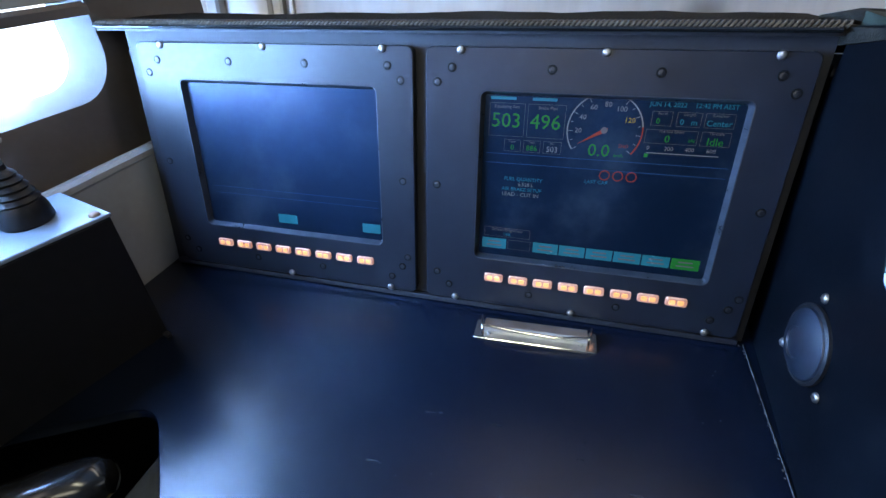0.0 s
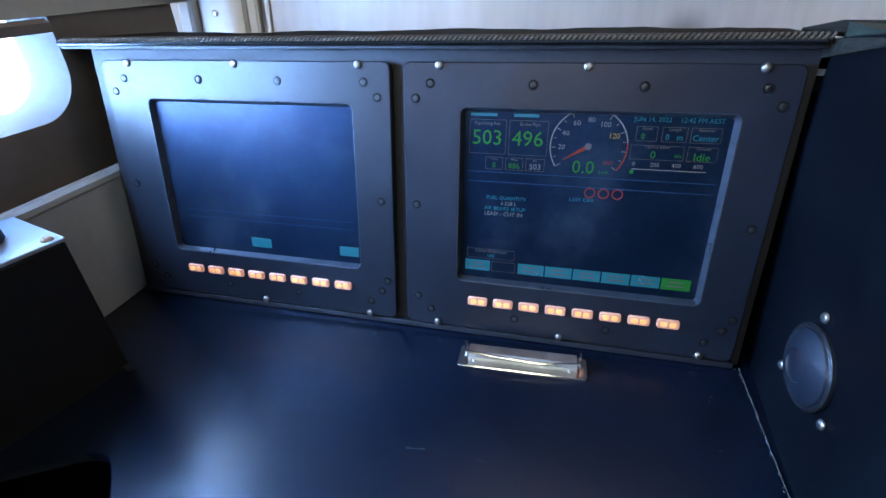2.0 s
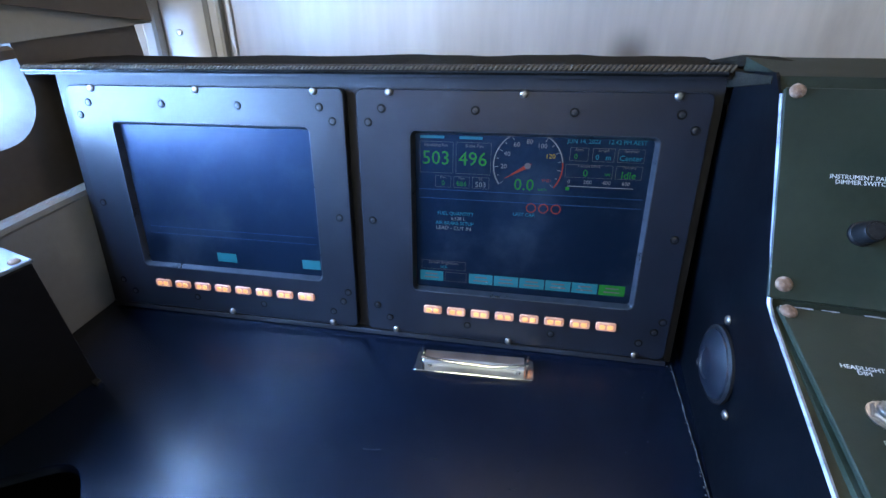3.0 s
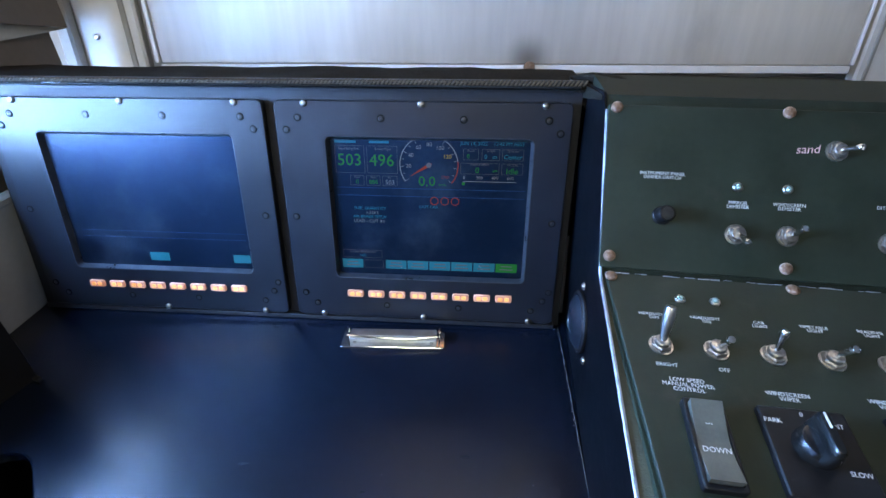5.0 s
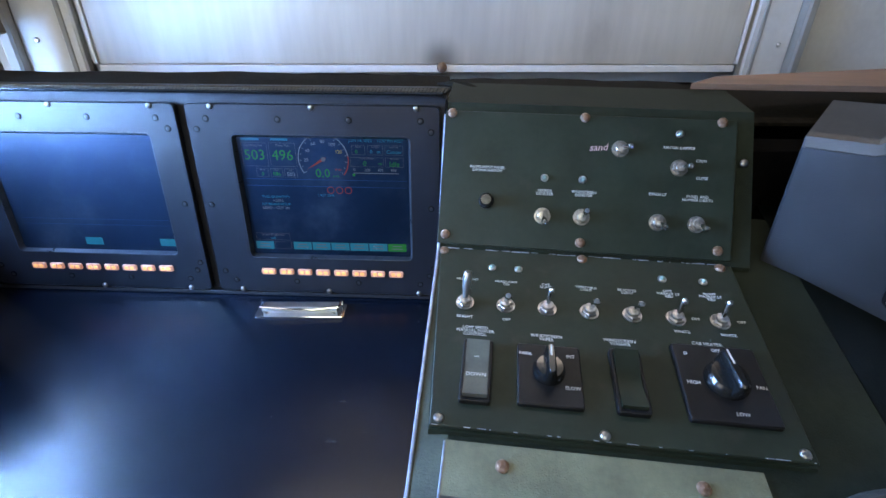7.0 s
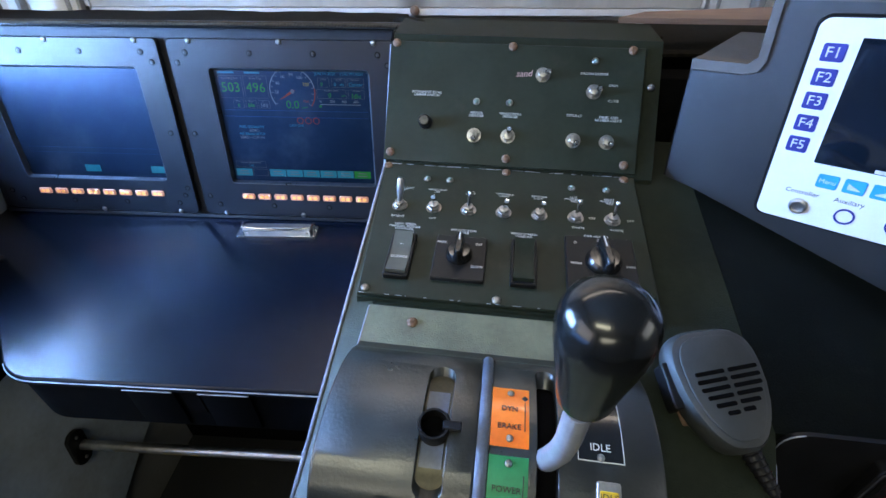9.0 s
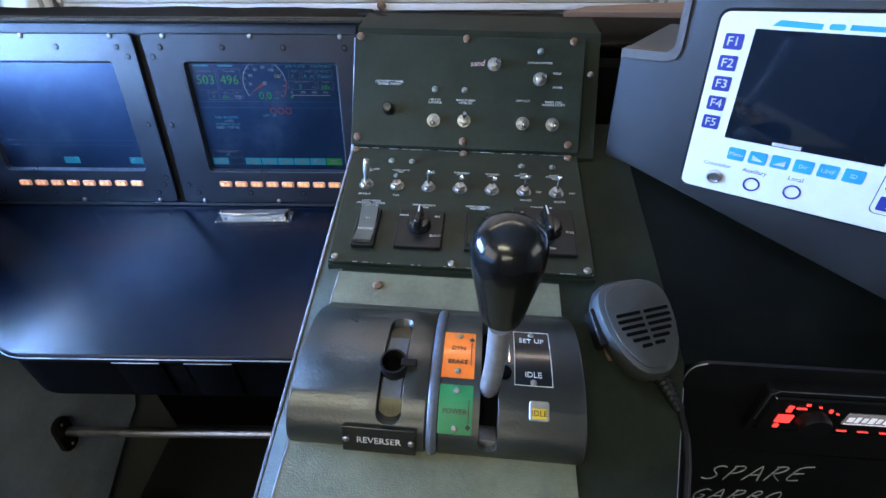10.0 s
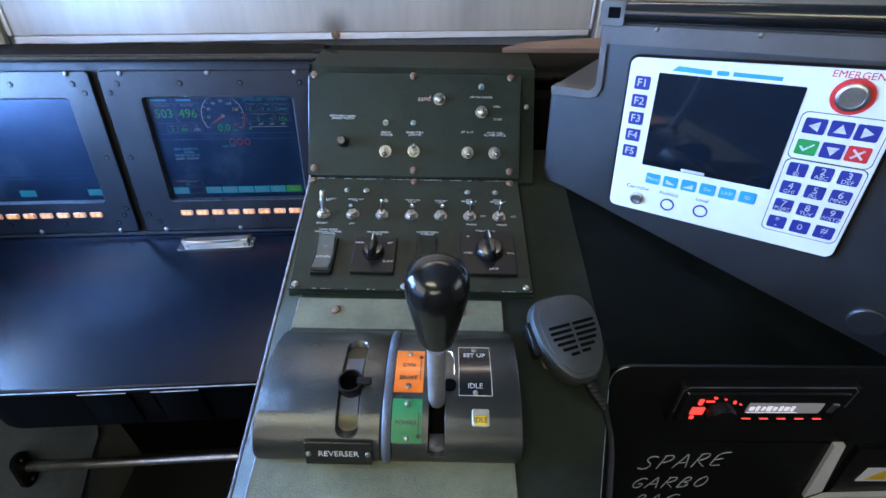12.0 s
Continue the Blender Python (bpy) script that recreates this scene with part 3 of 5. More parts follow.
rail = thing("foot_rail", "bare steel rail across the kneehole on a black bracket", "rail")
part("tube", tube([(-0.402, -0.232, 0.404), (0.31, -0.226, 0.398)], 0.011, seg=14), ALU, rail)
part("flange", slab(0.042, 0.092, 0.010, 0.020, 0.002, T(-0.4095, -0.238, 0.404, 0, 90, 0) @ T(0, 0, 0, 0, 0, 80)), BLACK, rail, "black oval flange")
for s in (-1, 1):
    part("bolt", SCREW, STEEL, rail, m=T(-0.3995, -0.238 + s * 0.005, 0.404 + s * 0.030, 0, 90, 0))
pedal = thing("foot_pedal", "yellow painted pedal edge under the desk", "pedal")
part("plate", block(-0.36, -0.43, 0.20, -0.24, -0.30, 0.215, 0.003), YELLOW, pedal)
part("bracket", block(-0.33, -0.40, 0.0, -0.27, -0.33, 0.20, 0.003), DARKDECK, pedal)

# ---- screens ----
MONUP = Vector((0, 0.1814, 0.9834))
MON = frame_of((0, 0, 1.182), (1, 0, 0), MONUP)
backing = thing("screen_housing", "black painted sheet metal housing behind two screens", "housing", MON)
part("face", slab(0.735, 0.315, 0.004, 0.001, 0.0006, T(-0.0485, -0.1325, -0.0062)), BACKING, backing, m=MON)
part("top_flange", slab(0.735, 0.012, 0.012, 0.001, 0.0006, T(-0.0485, 0.0205, -0.004)), BACKING, backing, m=MON)
part("bottom_shadow_strip", slab(0.72, 0.006, 0.010, 0.001, 0.0006, T(-0.0485, -0.284, -0.003)), BACKING, backing, m=MON)


BTN = finish(slab(0.0215, 0.0098, 0.0030, 0.0026, 0.0009, seg=3), "button", AMBER)
BTNCORE = finish(slab(0.0062, 0.0052, 0.0006, 0.0016, 0.0003, T(-0.0042, 0, 0.0029), slab(0.0062, 0.0052, 0.0006, 0.0016, 0.0003, T(0.0042, 0, 0.0029))), "lamp_core", AMBERCORE)


# slightly raised ring, its black colour draws the recess shade
RECESS = finish(lathe([(0.0027, 0.0002), (0.0029, 0.0007), (0.0042, 0.0007), (0.0045, 0.0001)], seg=18, caps=False), "recess", SOCKET)


def screen_unit(x0, x1, sx0, sx1, bx0, pitch, label):
    u = thing("display_unit", label, "display", MON, group="driver's displays")
    w, h = x1 - x0, 0.2815
    cx, cy = (x0 + x1) / 2, -0.1378
    hx, hy, hw, hh = (sx0 + sx1) / 2, -0.1290, sx1 - sx0 - 0.006, 0.1755
    part("bezel", ring_plate(w, h, hw, hh, 0.0085, 0.007, 0.003, cx, cy, hx, hy, 0.0035), PLATE, u, m=MON)
    # skin just over the bezel's own bevel, lightened as if window lit
    ch = [[(x, y, z) for x, y in round_rect(hw + 2 * e, hh + 2 * e, 0.003 + e, 5, hx, hy)] for e, z in ((0.0002, 0.0008), (0.0034, 0.0086), (0.0044, 0.0088))]
    part("chamfer", faces_from(bmesh.new(), ch, cap0=False, cap1=False), CHAMFER, u, "chamfer round the glass, brightened for window light", MON)
    part("glass", slab(hw + 0.002, hh + 0.002, 0.002, 0.002, 0.0003, T(hx, hy, -0.0008)), GLASS, u, "dark reflective glass", MON)
    for k in range(8):
        b = part("button", BTN, AMBER, u, "lit amber push button", MON @ T(bx0 + pitch * k, -0.2432, 0.0085))
        part("lamp_core", BTNCORE, AMBERCORE, b, m=MON @ T(bx0 + pitch * k, -0.2432, 0.0085))
    f = MON @ T(0, 0, 0.0085)
    for dx in (0.036, 0.172, 0.312):
        for y, me in ((0.0, SCREW), (-0.2756, SCREW)):
            if not (y < -0.1 and dx < 0.1 and x0 < -0.2):
                part("screw", me, STEEL, u, m=f @ T(x0 + dx, y, 0, 0, 0, 40 * dx * 100))
    for dx, y in ((0.027, -0.0163), (0.012, -0.0305), (0.125, -0.0163), (0.221, -0.0163), (0.317, -0.0163), (0.331, -0.0305), (0.012, -0.138), (0.331, -0.138), (0.013, -0.245), (0.028, -0.260), (0.123, -0.260), (0.219, -0.260), (0.314, -0.260), (0.328, -0.245), (0.335, -0.232)):
        sc = part("small_screw", SCREW_DARK, DARKSTEEL, u, "dark screw in a ring blackened as recess shade", f @ T(x0 + dx, y, -0.0003, 0, 0, 900 * dx))
        part("recess", RECESS, SOCKET, sc, m=f @ T(x0 + dx, y, 0))
    return u


left_display = screen_unit(-0.3935, -0.0485, -0.3400, -0.0910, -0.3170, 0.0290, "black framed screen with blank dark glass and amber buttons")
right_display = screen_unit(-0.0345, 0.3085, 0.0235, 0.2675, 0.0470, 0.0280, "black framed screen showing a speed dial and readouts")

# what the right screen shows
FACE = MON @ T(0, 0, 0.0013)


def vz(z):
    return (z - 1.182) / 0.9834


def say(text, x, z, size, material, name="readout"):
    writing(name, text, size, material, right_display, FACE @ T(x, vz(z), 0), depth=0.00005)


def outline_box(x0, x1, z0, z1, material, parent=None, t=0.0005):
    y0, y1 = vz(z0), vz(z1)
    part("readout_frame", ring_plate(x1 - x0, y1 - y0, x1 - x0 - 2 * t, y1 - y0 - 2 * t, 0.0009, 0.0002, 0.0002, (x0 + x1) / 2, (y0 + y1) / 2, (x0 + x1) / 2, (y0 + y1) / 2, seg=1), material, parent or right_display, m=FACE @ T(0, 0, -0.0008))


def fill_box(x0, x1, z0, z1, material, parent=None, name="soft_key"):
    part(name, slab(x1 - x0, vz(z1) - vz(z0), 0.0002, 0.0003, 0.0001, T((x0 + x1) / 2, (vz(z0) + vz(z1)) / 2, 0), seg=1), material, parent or right_display, m=FACE)


fill_box(0.032, 0.058, 1.1372, 1.1400, D_TEXTC, name="readout_bar")
fill_box(0.074, 0.098, 1.1372, 1.1400, D_TEXTC, name="readout_bar")
say("JUN 14, 2022", 0.199, 1.1385, 0.0058, D_TEXTC)
say("12:42 PM AEST", 0.240, 1.1385, 0.0058, D_TEXTC)
for x0, x1, z0, z1 in ((0.031, 0.068, 1.101, 1.1345), (0.070, 0.108, 1.101, 1.1345), (0.048, 0.066, 1.086, 1.099), (0.068, 0.086, 1.086, 1.099), (0.088, 0.107, 1.086, 1.099), (0.186, 0.205, 1.119, 1.133), (0.208, 0.230, 1.119, 1.133), (0.232, 0.258, 1.119, 1.133), (0.183, 0.230, 1.1025, 1.1165), (0.232, 0.258, 1.1025, 1.1165), (0.032, 0.084, 0.9905, 1.002)):
    outline_box(x0, x1, z0, z1, D_FRAME)
say("Equalizing Res", 0.049, 1.1305, 0.0045, D_FRAME)
say("Brake Pipe", 0.090, 1.1305, 0.0045, D_FRAME)
say("503", 0.0490, 1.1165, 0.0205, D_GREEN)
say("496", 0.0885, 1.1165, 0.0205, D_GREEN)
say("Flow", 0.057, 1.0965, 0.0035, D_FRAME)
say("Main", 0.077, 1.0965, 0.0035, D_FRAME)
say("BC", 0.0975, 1.0965, 0.0035, D_FRAME)
say("0", 0.057, 1.0905, 0.0075, D_GREEN)
say("886", 0.077, 1.0905, 0.0075, D_GREEN)
say("503", 0.0975, 1.0905, 0.0080, D_WHITE)
say("Accel", 0.1955, 1.1305, 0.0038, D_FRAME)
say("Length", 0.219, 1.1305, 0.0038, D_FRAME)
say("Reverser", 0.245, 1.1305, 0.0038, D_FRAME)
say("0", 0.1925, 1.1235, 0.0072, D_GREEN)
say("0   m", 0.219, 1.1235, 0.0072, D_TEXTC)
say("Center", 0.245, 1.1235, 0.0075, D_TEXTC)
say("Tractive Effort", 0.206, 1.1145, 0.0038, D_FRAME)
say("Throttle", 0.245, 1.1145, 0.0038, D_FRAME)
say("0", 0.2035, 1.1073, 0.0100, D_GREEN)
say("kN", 0.225, 1.1070, 0.0045, D_GREEN)
say("Idle", 0.245, 1.1068, 0.0100, D_GREEN)
for k, s in enumerate(("0", "200", "400", "600")):
    say(s, 0.188 + 0.0185 * k, 1.0985, 0.0055, D_WHITE)
fill_box(0.187, 0.251, 1.0936, 1.0944, D_WHITE, name="scale_line")
fill_box(0.1855, 0.189, 1.0895, 1.0930, D_GREEN, name="scale_pointer")
fill_box(0.030, 0.262, 1.0832, 1.0838, D_BLUE, name="divider_line")
fill_box(0.030, 0.262, 1.0735, 1.0741, D_BLUE, name="divider_line")
DIAL = FACE @ T(0.1455, vz(1.1125), 0)
for a0, a1, mtl in ((215, 8, D_WHITE), (8, -38, D_RED)):
    bm = bmesh.new()
    steps = [radians(a0 + (a1 - a0) * k / 30) for k in range(31)]
    faces_from(bm, [[(r * math.cos(a), r * math.sin(a), z) for a in steps] for r, z in ((0.0345, 0), (0.0357, 0), (0.0357, 0.0002), (0.0345, 0.0002), (0.0345, 0))], cap0=False, cap1=False, loop=False)
    part("dial_arc", bm, mtl, right_display, m=DIAL)
for k in range(17):
    a = radians(215 - 253 * k / 16)
    part("dial_tick", slab(0.0042 if k % 2 == 0 else 0.0026, 0.0006, 0.0002, 0.0001, 0.00005, T(0.032 * math.cos(a), 0.032 * math.sin(a), 0) @ T(0, 0, 0, 0, 0, math.degrees(a)), seg=1), D_WHITE, right_display, m=DIAL)
for k, s in enumerate(("20", "40", "60", "80", "100", "120")):
    a = radians(215 - 253 * (2 * k + 2) / 16)
    writing("dial_number", s, 0.0068, D_YELLOW if s == "120" else D_WHITE, right_display, DIAL @ T(0.0245 * math.cos(a), 0.0245 * math.sin(a), 0), depth=0.00005)
bm = bmesh.new()
faces_from(bm, [[(-0.0285, -0.0001, z), (0.002, -0.0022, z), (0.004, 0, z), (0.002, 0.0022, z)] for z in (0.0002, 0.0005)])
part("dial_needle", bm, D_RED, right_display, m=DIAL @ T(0, 0, 0, 0, 0, 31))
part("dial_hub", lathe([(0.0032, 0.0004), (0.0032, 0.0007)]), D_FRAME, right_display, m=DIAL)
writing("dial_note", "END", 0.0045, D_RED, right_display, DIAL @ T(0.020, -0.0145, 0), depth=0.00005)
say("0.0", 0.143, 1.0925, 0.0175, D_GREEN)
say("km/h", 0.162, 1.0890, 0.0045, D_GREEN)
say("FUEL QUANTITY", 0.071, 1.0575, 0.0054, D_TEXTC)
say("6,528 L", 0.074, 1.0520, 0.0054, D_WHITE)
say("AIR BRAKE SETUP", 0.070, 1.0465, 0.0054, D_TEXTC)
say("LEAD - CUT IN", 0.069, 1.0408, 0.0060, D_WHITE)
say("LAST CAR", 0.145, 1.0610, 0.0052, D_TEXTC)
for k in range(3):
    part("warning_ring", lathe([(0.0042, 0), (0.0042, 0.0003), (0.0052, 0.0003), (0.0052, 0)], seg=18, caps=False), D_RED, right_display, m=FACE @ T(0.152 + 0.0128 * k, vz(1.0688), 0))
say("Screen Brightness", 0.058, 0.9992, 0.0048, D_FRAME)
say("16%", 0.058, 0.9940, 0.0052, D_TEXTC)
for k in range(8):
    x0 = 0.0305 + 0.0287 * k
    if k == 1:
        outline_box(x0, x0 + 0.026, 0.9765, 0.9885, D_FRAME)
        continue
    fill_box(x0, x0 + 0.0272, 0.9765, 0.9885, D_GREEN if k == 7 else D_CYAN)
    for z, w in ((0.9848, 0.014), (0.9805, 0.017)):
        part("key_caption", slab(w, 0.0014, 0.0002, 0.0001, 0.00005, T(x0 + 0.0136, vz(z), 0.0002), seg=1), D_FRAME, right_display, m=FACE)
fill_box(-0.236, -0.209, 0.9765, 0.9880, D_CYAN, left_display)
fill_box(-0.119, -0.0955, 0.9765, 0.9880, D_CYAN, left_display)
fill_box(-0.325, -0.098, 1.0172, 1.0177, D_BLUE, left_display, "divider_line")
fill_box(-0.325, -0.098, 1.0085, 1.0090, D_BLUE, left_display, "divider_line")

# document clip on the desk
clip = thing("document_clip", "scratched chrome document clip screwed to the desk", "clip")
CLM = T(0.1015, -0.0925, 0.9, 0, 0, 2.2)
part("base_plate", slab(0.134, 0.030, 0.0016, 0.003, 0.0005), CHROME, clip, m=CLM)
part("jaw", prism([(-0.006, 0.0016), (-0.009, 0.0090), (-0.004, 0.0120), (0.010, 0.0098), (0.0125, 0.0016), (0.0108, 0.0016), (0.0085, 0.0085), (-0.004, 0.0104), (-0.0075, 0.0082), (-0.0045, 0.0016)], -0.056, 0.056), ALU, clip, m=CLM)
part("wire", tube([(-0.060, 0.011, 0.004), (-0.0605, 0.010, 0.012), (-0.058, -0.006, 0.0135), (-0.02, -0.010, 0.0135), (0.02, -0.010, 0.0115), (0.058, -0.006, 0.0135), (0.0605, 0.010, 0.012), (0.060, 0.011, 0.004)], 0.0016, seg=8), CHROME, clip, m=CLM)
for s in (-1, 1):
    part("screw", SCREW_SMALL, STEEL, clip, m=CLM @ T(s * 0.050, -0.006, 0.0016))

# ---- switch console ----
def clocal(u, w, z):
    a = radians(-4.2)
    return Vector((0.316 + u * math.cos(a) - w * math.sin(a), u * math.sin(a) + w * math.cos(a), z))


CX = Vector((math.cos(radians(-4.2)), math.sin(radians(-4.2)), 0))
CW = Vector((-CX.y, CX.x, 0))
CON = frame_of((0.316, 0, 0), CX, CW)
UP = frame_of(clocal(0, -0.182, 1.0975), CX, CW * 0.082 + Vector((0, 0, 0.112)))
LP = frame_of(clocal(0, -0.192, 1.0890), CX, CW * 0.195 + Vector((0, 0, 0.032)))


LEAN = 0.045


def deck_z(w):
    return 1.034 + (w + 0.477) * 0.165


def side_u(w, z=2.0):
    """The console's side sheet, drawn in a little towards the floor."""
    return 0.0088 - 0.029 * w + LEAN * max(0.0, edge_z(w) - z)


def edge_z(w):
    return 1.0843 + 0.21 * (w + 0.2)


def left_u(w, z=2.0):
    return max(-0.0734 * w + 0.0016, side_u(w, z) + 0.0006)


def right_u(w, z=0):
    return min(0.386, 0.386 + (w + 0.477) * 0.295)


console = thing("switch_console", "dark olive painted driver's console with a sloping deck", "console", CON)
part("upper_body", prism([(-0.086, 1.2165), (-0.188, 1.0865), (-0.188, 1.0), (-0.004, 1.0), (-0.004, 1.2165)], left_u, 0.338), DARKDECK, console, m=CON)
part("panel_box", prism([(-0.1885, 1.0860), (-0.391, 1.0530), (-0.3925, 1.0), (-0.1885, 1.0)], left_u, 0.316), OLIVE, console, m=CON)
part("body", prism([(-0.10, deck_z(-0.10)), (-0.477, deck_z(-0.477)), (-0.72, deck_z(-0.72)), (-0.73, deck_z(-0.72) - 0.01), (-0.73, 0.0), (-0.02, 0.0), (-0.02, 0.99), (-0.10, 0.99), (-0.10, deck_z(-0.10) - 0.001)], 0.0460, right_u), DARKDECK, console, m=CON)
margin = [[(side_u(w) + 0.0003, w, edge_z(w)), (0.0462, w, deck_z(w) + 0.0002), (0.0462, w, edge_z(w) - 0.03), (side_u(w, edge_z(w) - 0.03) + 0.0006, w, edge_z(w) - 0.03)] for w in (-0.195, -0.30, -0.40, -0.55, -0.72)]
part("deck_margin", faces_from(bmesh.new(), margin), MARGIN, console, "grey green painted margin of the deck", CON)
sheet = []
for w, z in ((-0.002, 1.205), (-0.084, 1.2185), (-0.101, 1.206), (-0.189, 1.0875), *[(q, edge_z(q)) for q in (-0.25, -0.35, -0.45, -0.55, -0.72)]):
    levels = (z, edge_z(w) - 0.002, 0.95, 0.90, 0.50)
    sheet.append([(side_u(w, q) - 0.0022, w, q) for q in levels] + [(side_u(w, q) - 0.0003, w, q) for q in levels[::-1]])
part("side_panel", faces_from(bmesh.new(), sheet), SIDE, console, "navy black side sheet", CON)
part("side_edge", tube([(side_u(w) - 0.0008, w, z + 0.0004) for w, z in ((-0.101, 1.2065), (-0.189, 1.0885), *[(-0.20 - 0.052 * k, edge_z(-0.20 - 0.052 * k)) for k in range(11)])], 0.0016, seg=6), EDGE, console, "paint worn to bright metal along the edge", CON)
part("deck_plate", prism([(-0.396, deck_z(-0.396) + 0.0018), (-0.72, deck_z(-0.72) + 0.0018), (-0.72, deck_z(-0.72) - 0.002), (-0.396, deck_z(-0.396) - 0.002)], 0.0445, 0.278), DECK, console, "grey green textured plate", CON)
part("plate_edge", tube([(0.0443, w, deck_z(w) + 0.0014) for w in (-0.397, -0.55, -0.72)], 0.0009, seg=6), EDGE, console, m=CON)
for u in (0.089, 0.232):
    part("screw", SCREW_RUST, RUST, console, m=CON @ T(u, -0.402 - 0.01, deck_z(-0.412) + 0.0018, 9, 0, 60 * u))

right_desk = thing("right_desk", "sloping desk surface beside the console, darkened for shade", "desk", CON)
top_line = [(-0.064, deck_z(-0.064)), (-0.468, deck_z(-0.468)), (-0.475, deck_z(-0.475) - 0.002), (-0.478, deck_z(-0.478) - 0.008)]
part("top", faces_from(bmesh.new(), [[(u, w, z - 0.10 * (u - 0.3865)) for w, z in top_line] + [(u, -0.478, 0.925), (u, -0.064, 0.925)] for u in (0.3865, 1.10)]), RIGHTDESK, right_desk, m=CON)
panel = [(1.10, 0.925), (0.3925, 0.9015), (0.3900, 0.95), *corner_arc((0.3885, 1.0435), (0.3895, 0.95), (1.10, 1.0560), 0.020), (1.10, 1.0560)]
part("front_panel", faces_from(bmesh.new(), [[(u, w, z) for u, z in panel] for w in (-0.4785, -0.4820)]), BLACK, right_desk, "black radio panel with a rounded corner", CON)
# edge highlight of the panel, drawn as a bright tube
part("panel_edge", tube([(u - 0.0003, -0.4822, z) for u, z in panel[1:9]], 0.0006, seg=6), EDGE, right_desk, "bright line as the radio panel's edge highlight", CON)
part("locker_door", prism([(-0.4795, 0.8995), (-0.4795, 0.55), (-0.46, 0.55), (-0.46, 0.8995)], 0.3870, 0.70), BLACK, right_desk, "black locker front", CON)
part("base", prism([(-0.47, 0.549), (-0.47, 0.0), (-0.02, 0.0), (-0.02, 0.549)], 0.3870, 1.10), DARKDECK, right_desk, m=CON)
# bright tube drawn for light catching the deck's right edge
part("lit_edge", tube([(right_u(w) + 0.0003, w, deck_z(w) - 0.0008) for w in (-0.72, -0.64, -0.56, -0.50)], 0.0007, seg=6), EDGE, right_desk, m=CON)

panel_up = thing("upper_switch_panel", "dark olive steel switch panel with worn edges", "switch panel", UP)
part("plate", slab(0.306, 0.1475, 0.003, 0.002, 0.0008, T(0.1645, 0.0665, -0.0004)), OLIVE, panel_up, m=UP)
panel_low = thing("lower_switch_panel", "dark olive steel panel of toggle and rotary switches", "switch panel", LP)
part("plate", faces_from(bmesh.new(), [[(0.0165 + i, -0.001 - i, z), (0.0315 + i, -0.2015 + i, z), (0.3145 - i, -0.2015 + i, z), (0.3155 - i, -0.001 - i, z)] for i, z in ((0, -0.0005), (0, 0.0022), (0.0008, 0.003))]), OLIVE, panel_low, m=LP)
rnd = random.Random(9)
chips = bmesh.new()
for k in range(70):
    u = rnd.uniform(0.018, 0.315)
    slab(rnd.uniform(0.001, 0.009), rnd.uniform(0.0004, 0.0011), 0.0003, 0.0002, 0.0001, T(u, -0.0014 + rnd.uniform(-0.0004, 0.0004), 0.0029), chips, seg=1)
for k in range(24):
    slab(rnd.uniform(0.001, 0.006), rnd.uniform(0.0004, 0.0009), 0.0003, 0.0002, 0.0001, T(rnd.uniform(0.033, 0.313), -0.2010, 0.0028), chips, seg=1)
tagged(part("paint_chips", chips, EDGE, panel_low, "bare metal chips along the joint", LP), kind="stuff")
UF, LF = UP @ T(0, 0, 0.0027), LP @ T(0, 0, 0.0030)
for u, v in ((0.019, 0.137), (0.162, 0.137), (0.302, 0.137), (0.020, 0.0030), (0.164, 0.0025), (0.303, 0.0030)):
    part("screw", SCREW_RUST, RUST, panel_up, m=UF @ T(u, v, 0, 0, 0, 1000 * u))
for u, v in ((0.021, -0.0065), (0.166, -0.0065), (0.303, -0.0065), (0.038, -0.1955), (0.165, -0.1965), (0.307, -0.1955)):
    part("screw", SCREW_RUST if v > -0.1 else SCREW, RUST, panel_low, m=LF @ T(u, v, 0, 0, 0, 1000 * u))
part("flank_screw", SCREW, STEEL, console, m=UP @ T(0.3265, 0.096, 0.0))

hexring = lambda r, z: [(r * math.cos(math.pi / 3 * k), r * math.sin(math.pi / 3 * k), z) for k in range(6)]
NUT = finish(faces_from(bmesh.new(), [hexring(0.0076, 0), hexring(0.0076, 0.0022), hexring(0.0068, 0.0030)]), "nut", STEEL)
BUSH = finish(lathe([(0.0088, 0), (0.0088, 0.0008), (0.0056, 0.0009), (0.0056, 0.0062), (0.0048, 0.0070), (0.002, 0.0074)], seg=16), "bushing", STEEL)
BAT = finish(lathe([(0.0019, 0.0), (0.0021, 0.005), (0.0029, 0.0135), (0.0032, 0.0165), (0.0026, 0.0182), (0.0, 0.0188)], seg=12), "bat_lever", CHROME)
BATLONG = finish(lathe([(0.0022, 0.0), (0.0028, 0.006), (0.0038, 0.012), (0.0042, 0.017), (0.0042, 0.025), (0.0035, 0.0278), (0.0, 0.0285)], seg=12), "bat_lever", ALU)


def toggle(panel, m, tilt, side=0, long=False):
    t = part("toggle_switch", BUSH, STEEL, panel, m=m)
    part("nut", NUT, STEEL, t, m=m @ T(0, 0, 0.0008, 0, 0, 17))
    part("bat_lever", BATLONG if long else BAT, CHROME, t, m=m @ T(0, 0, 0.0055, tilt, side, 0))


BEZEL = finish(lathe([(0.0042, 0), (0.0042, 0.0010), (0.0034, 0.0020), (0.0028, 0.0020), (0.0026, 0.0012), (0, 0.0012)], seg=16), "indicator", STEEL)
LENS = finish(lathe([(0.0026, 0.001), (0.0026, 0.0026), (0.0016, 0.0038), (0, 0.0042)], seg=14), "lens", LED_OFF)


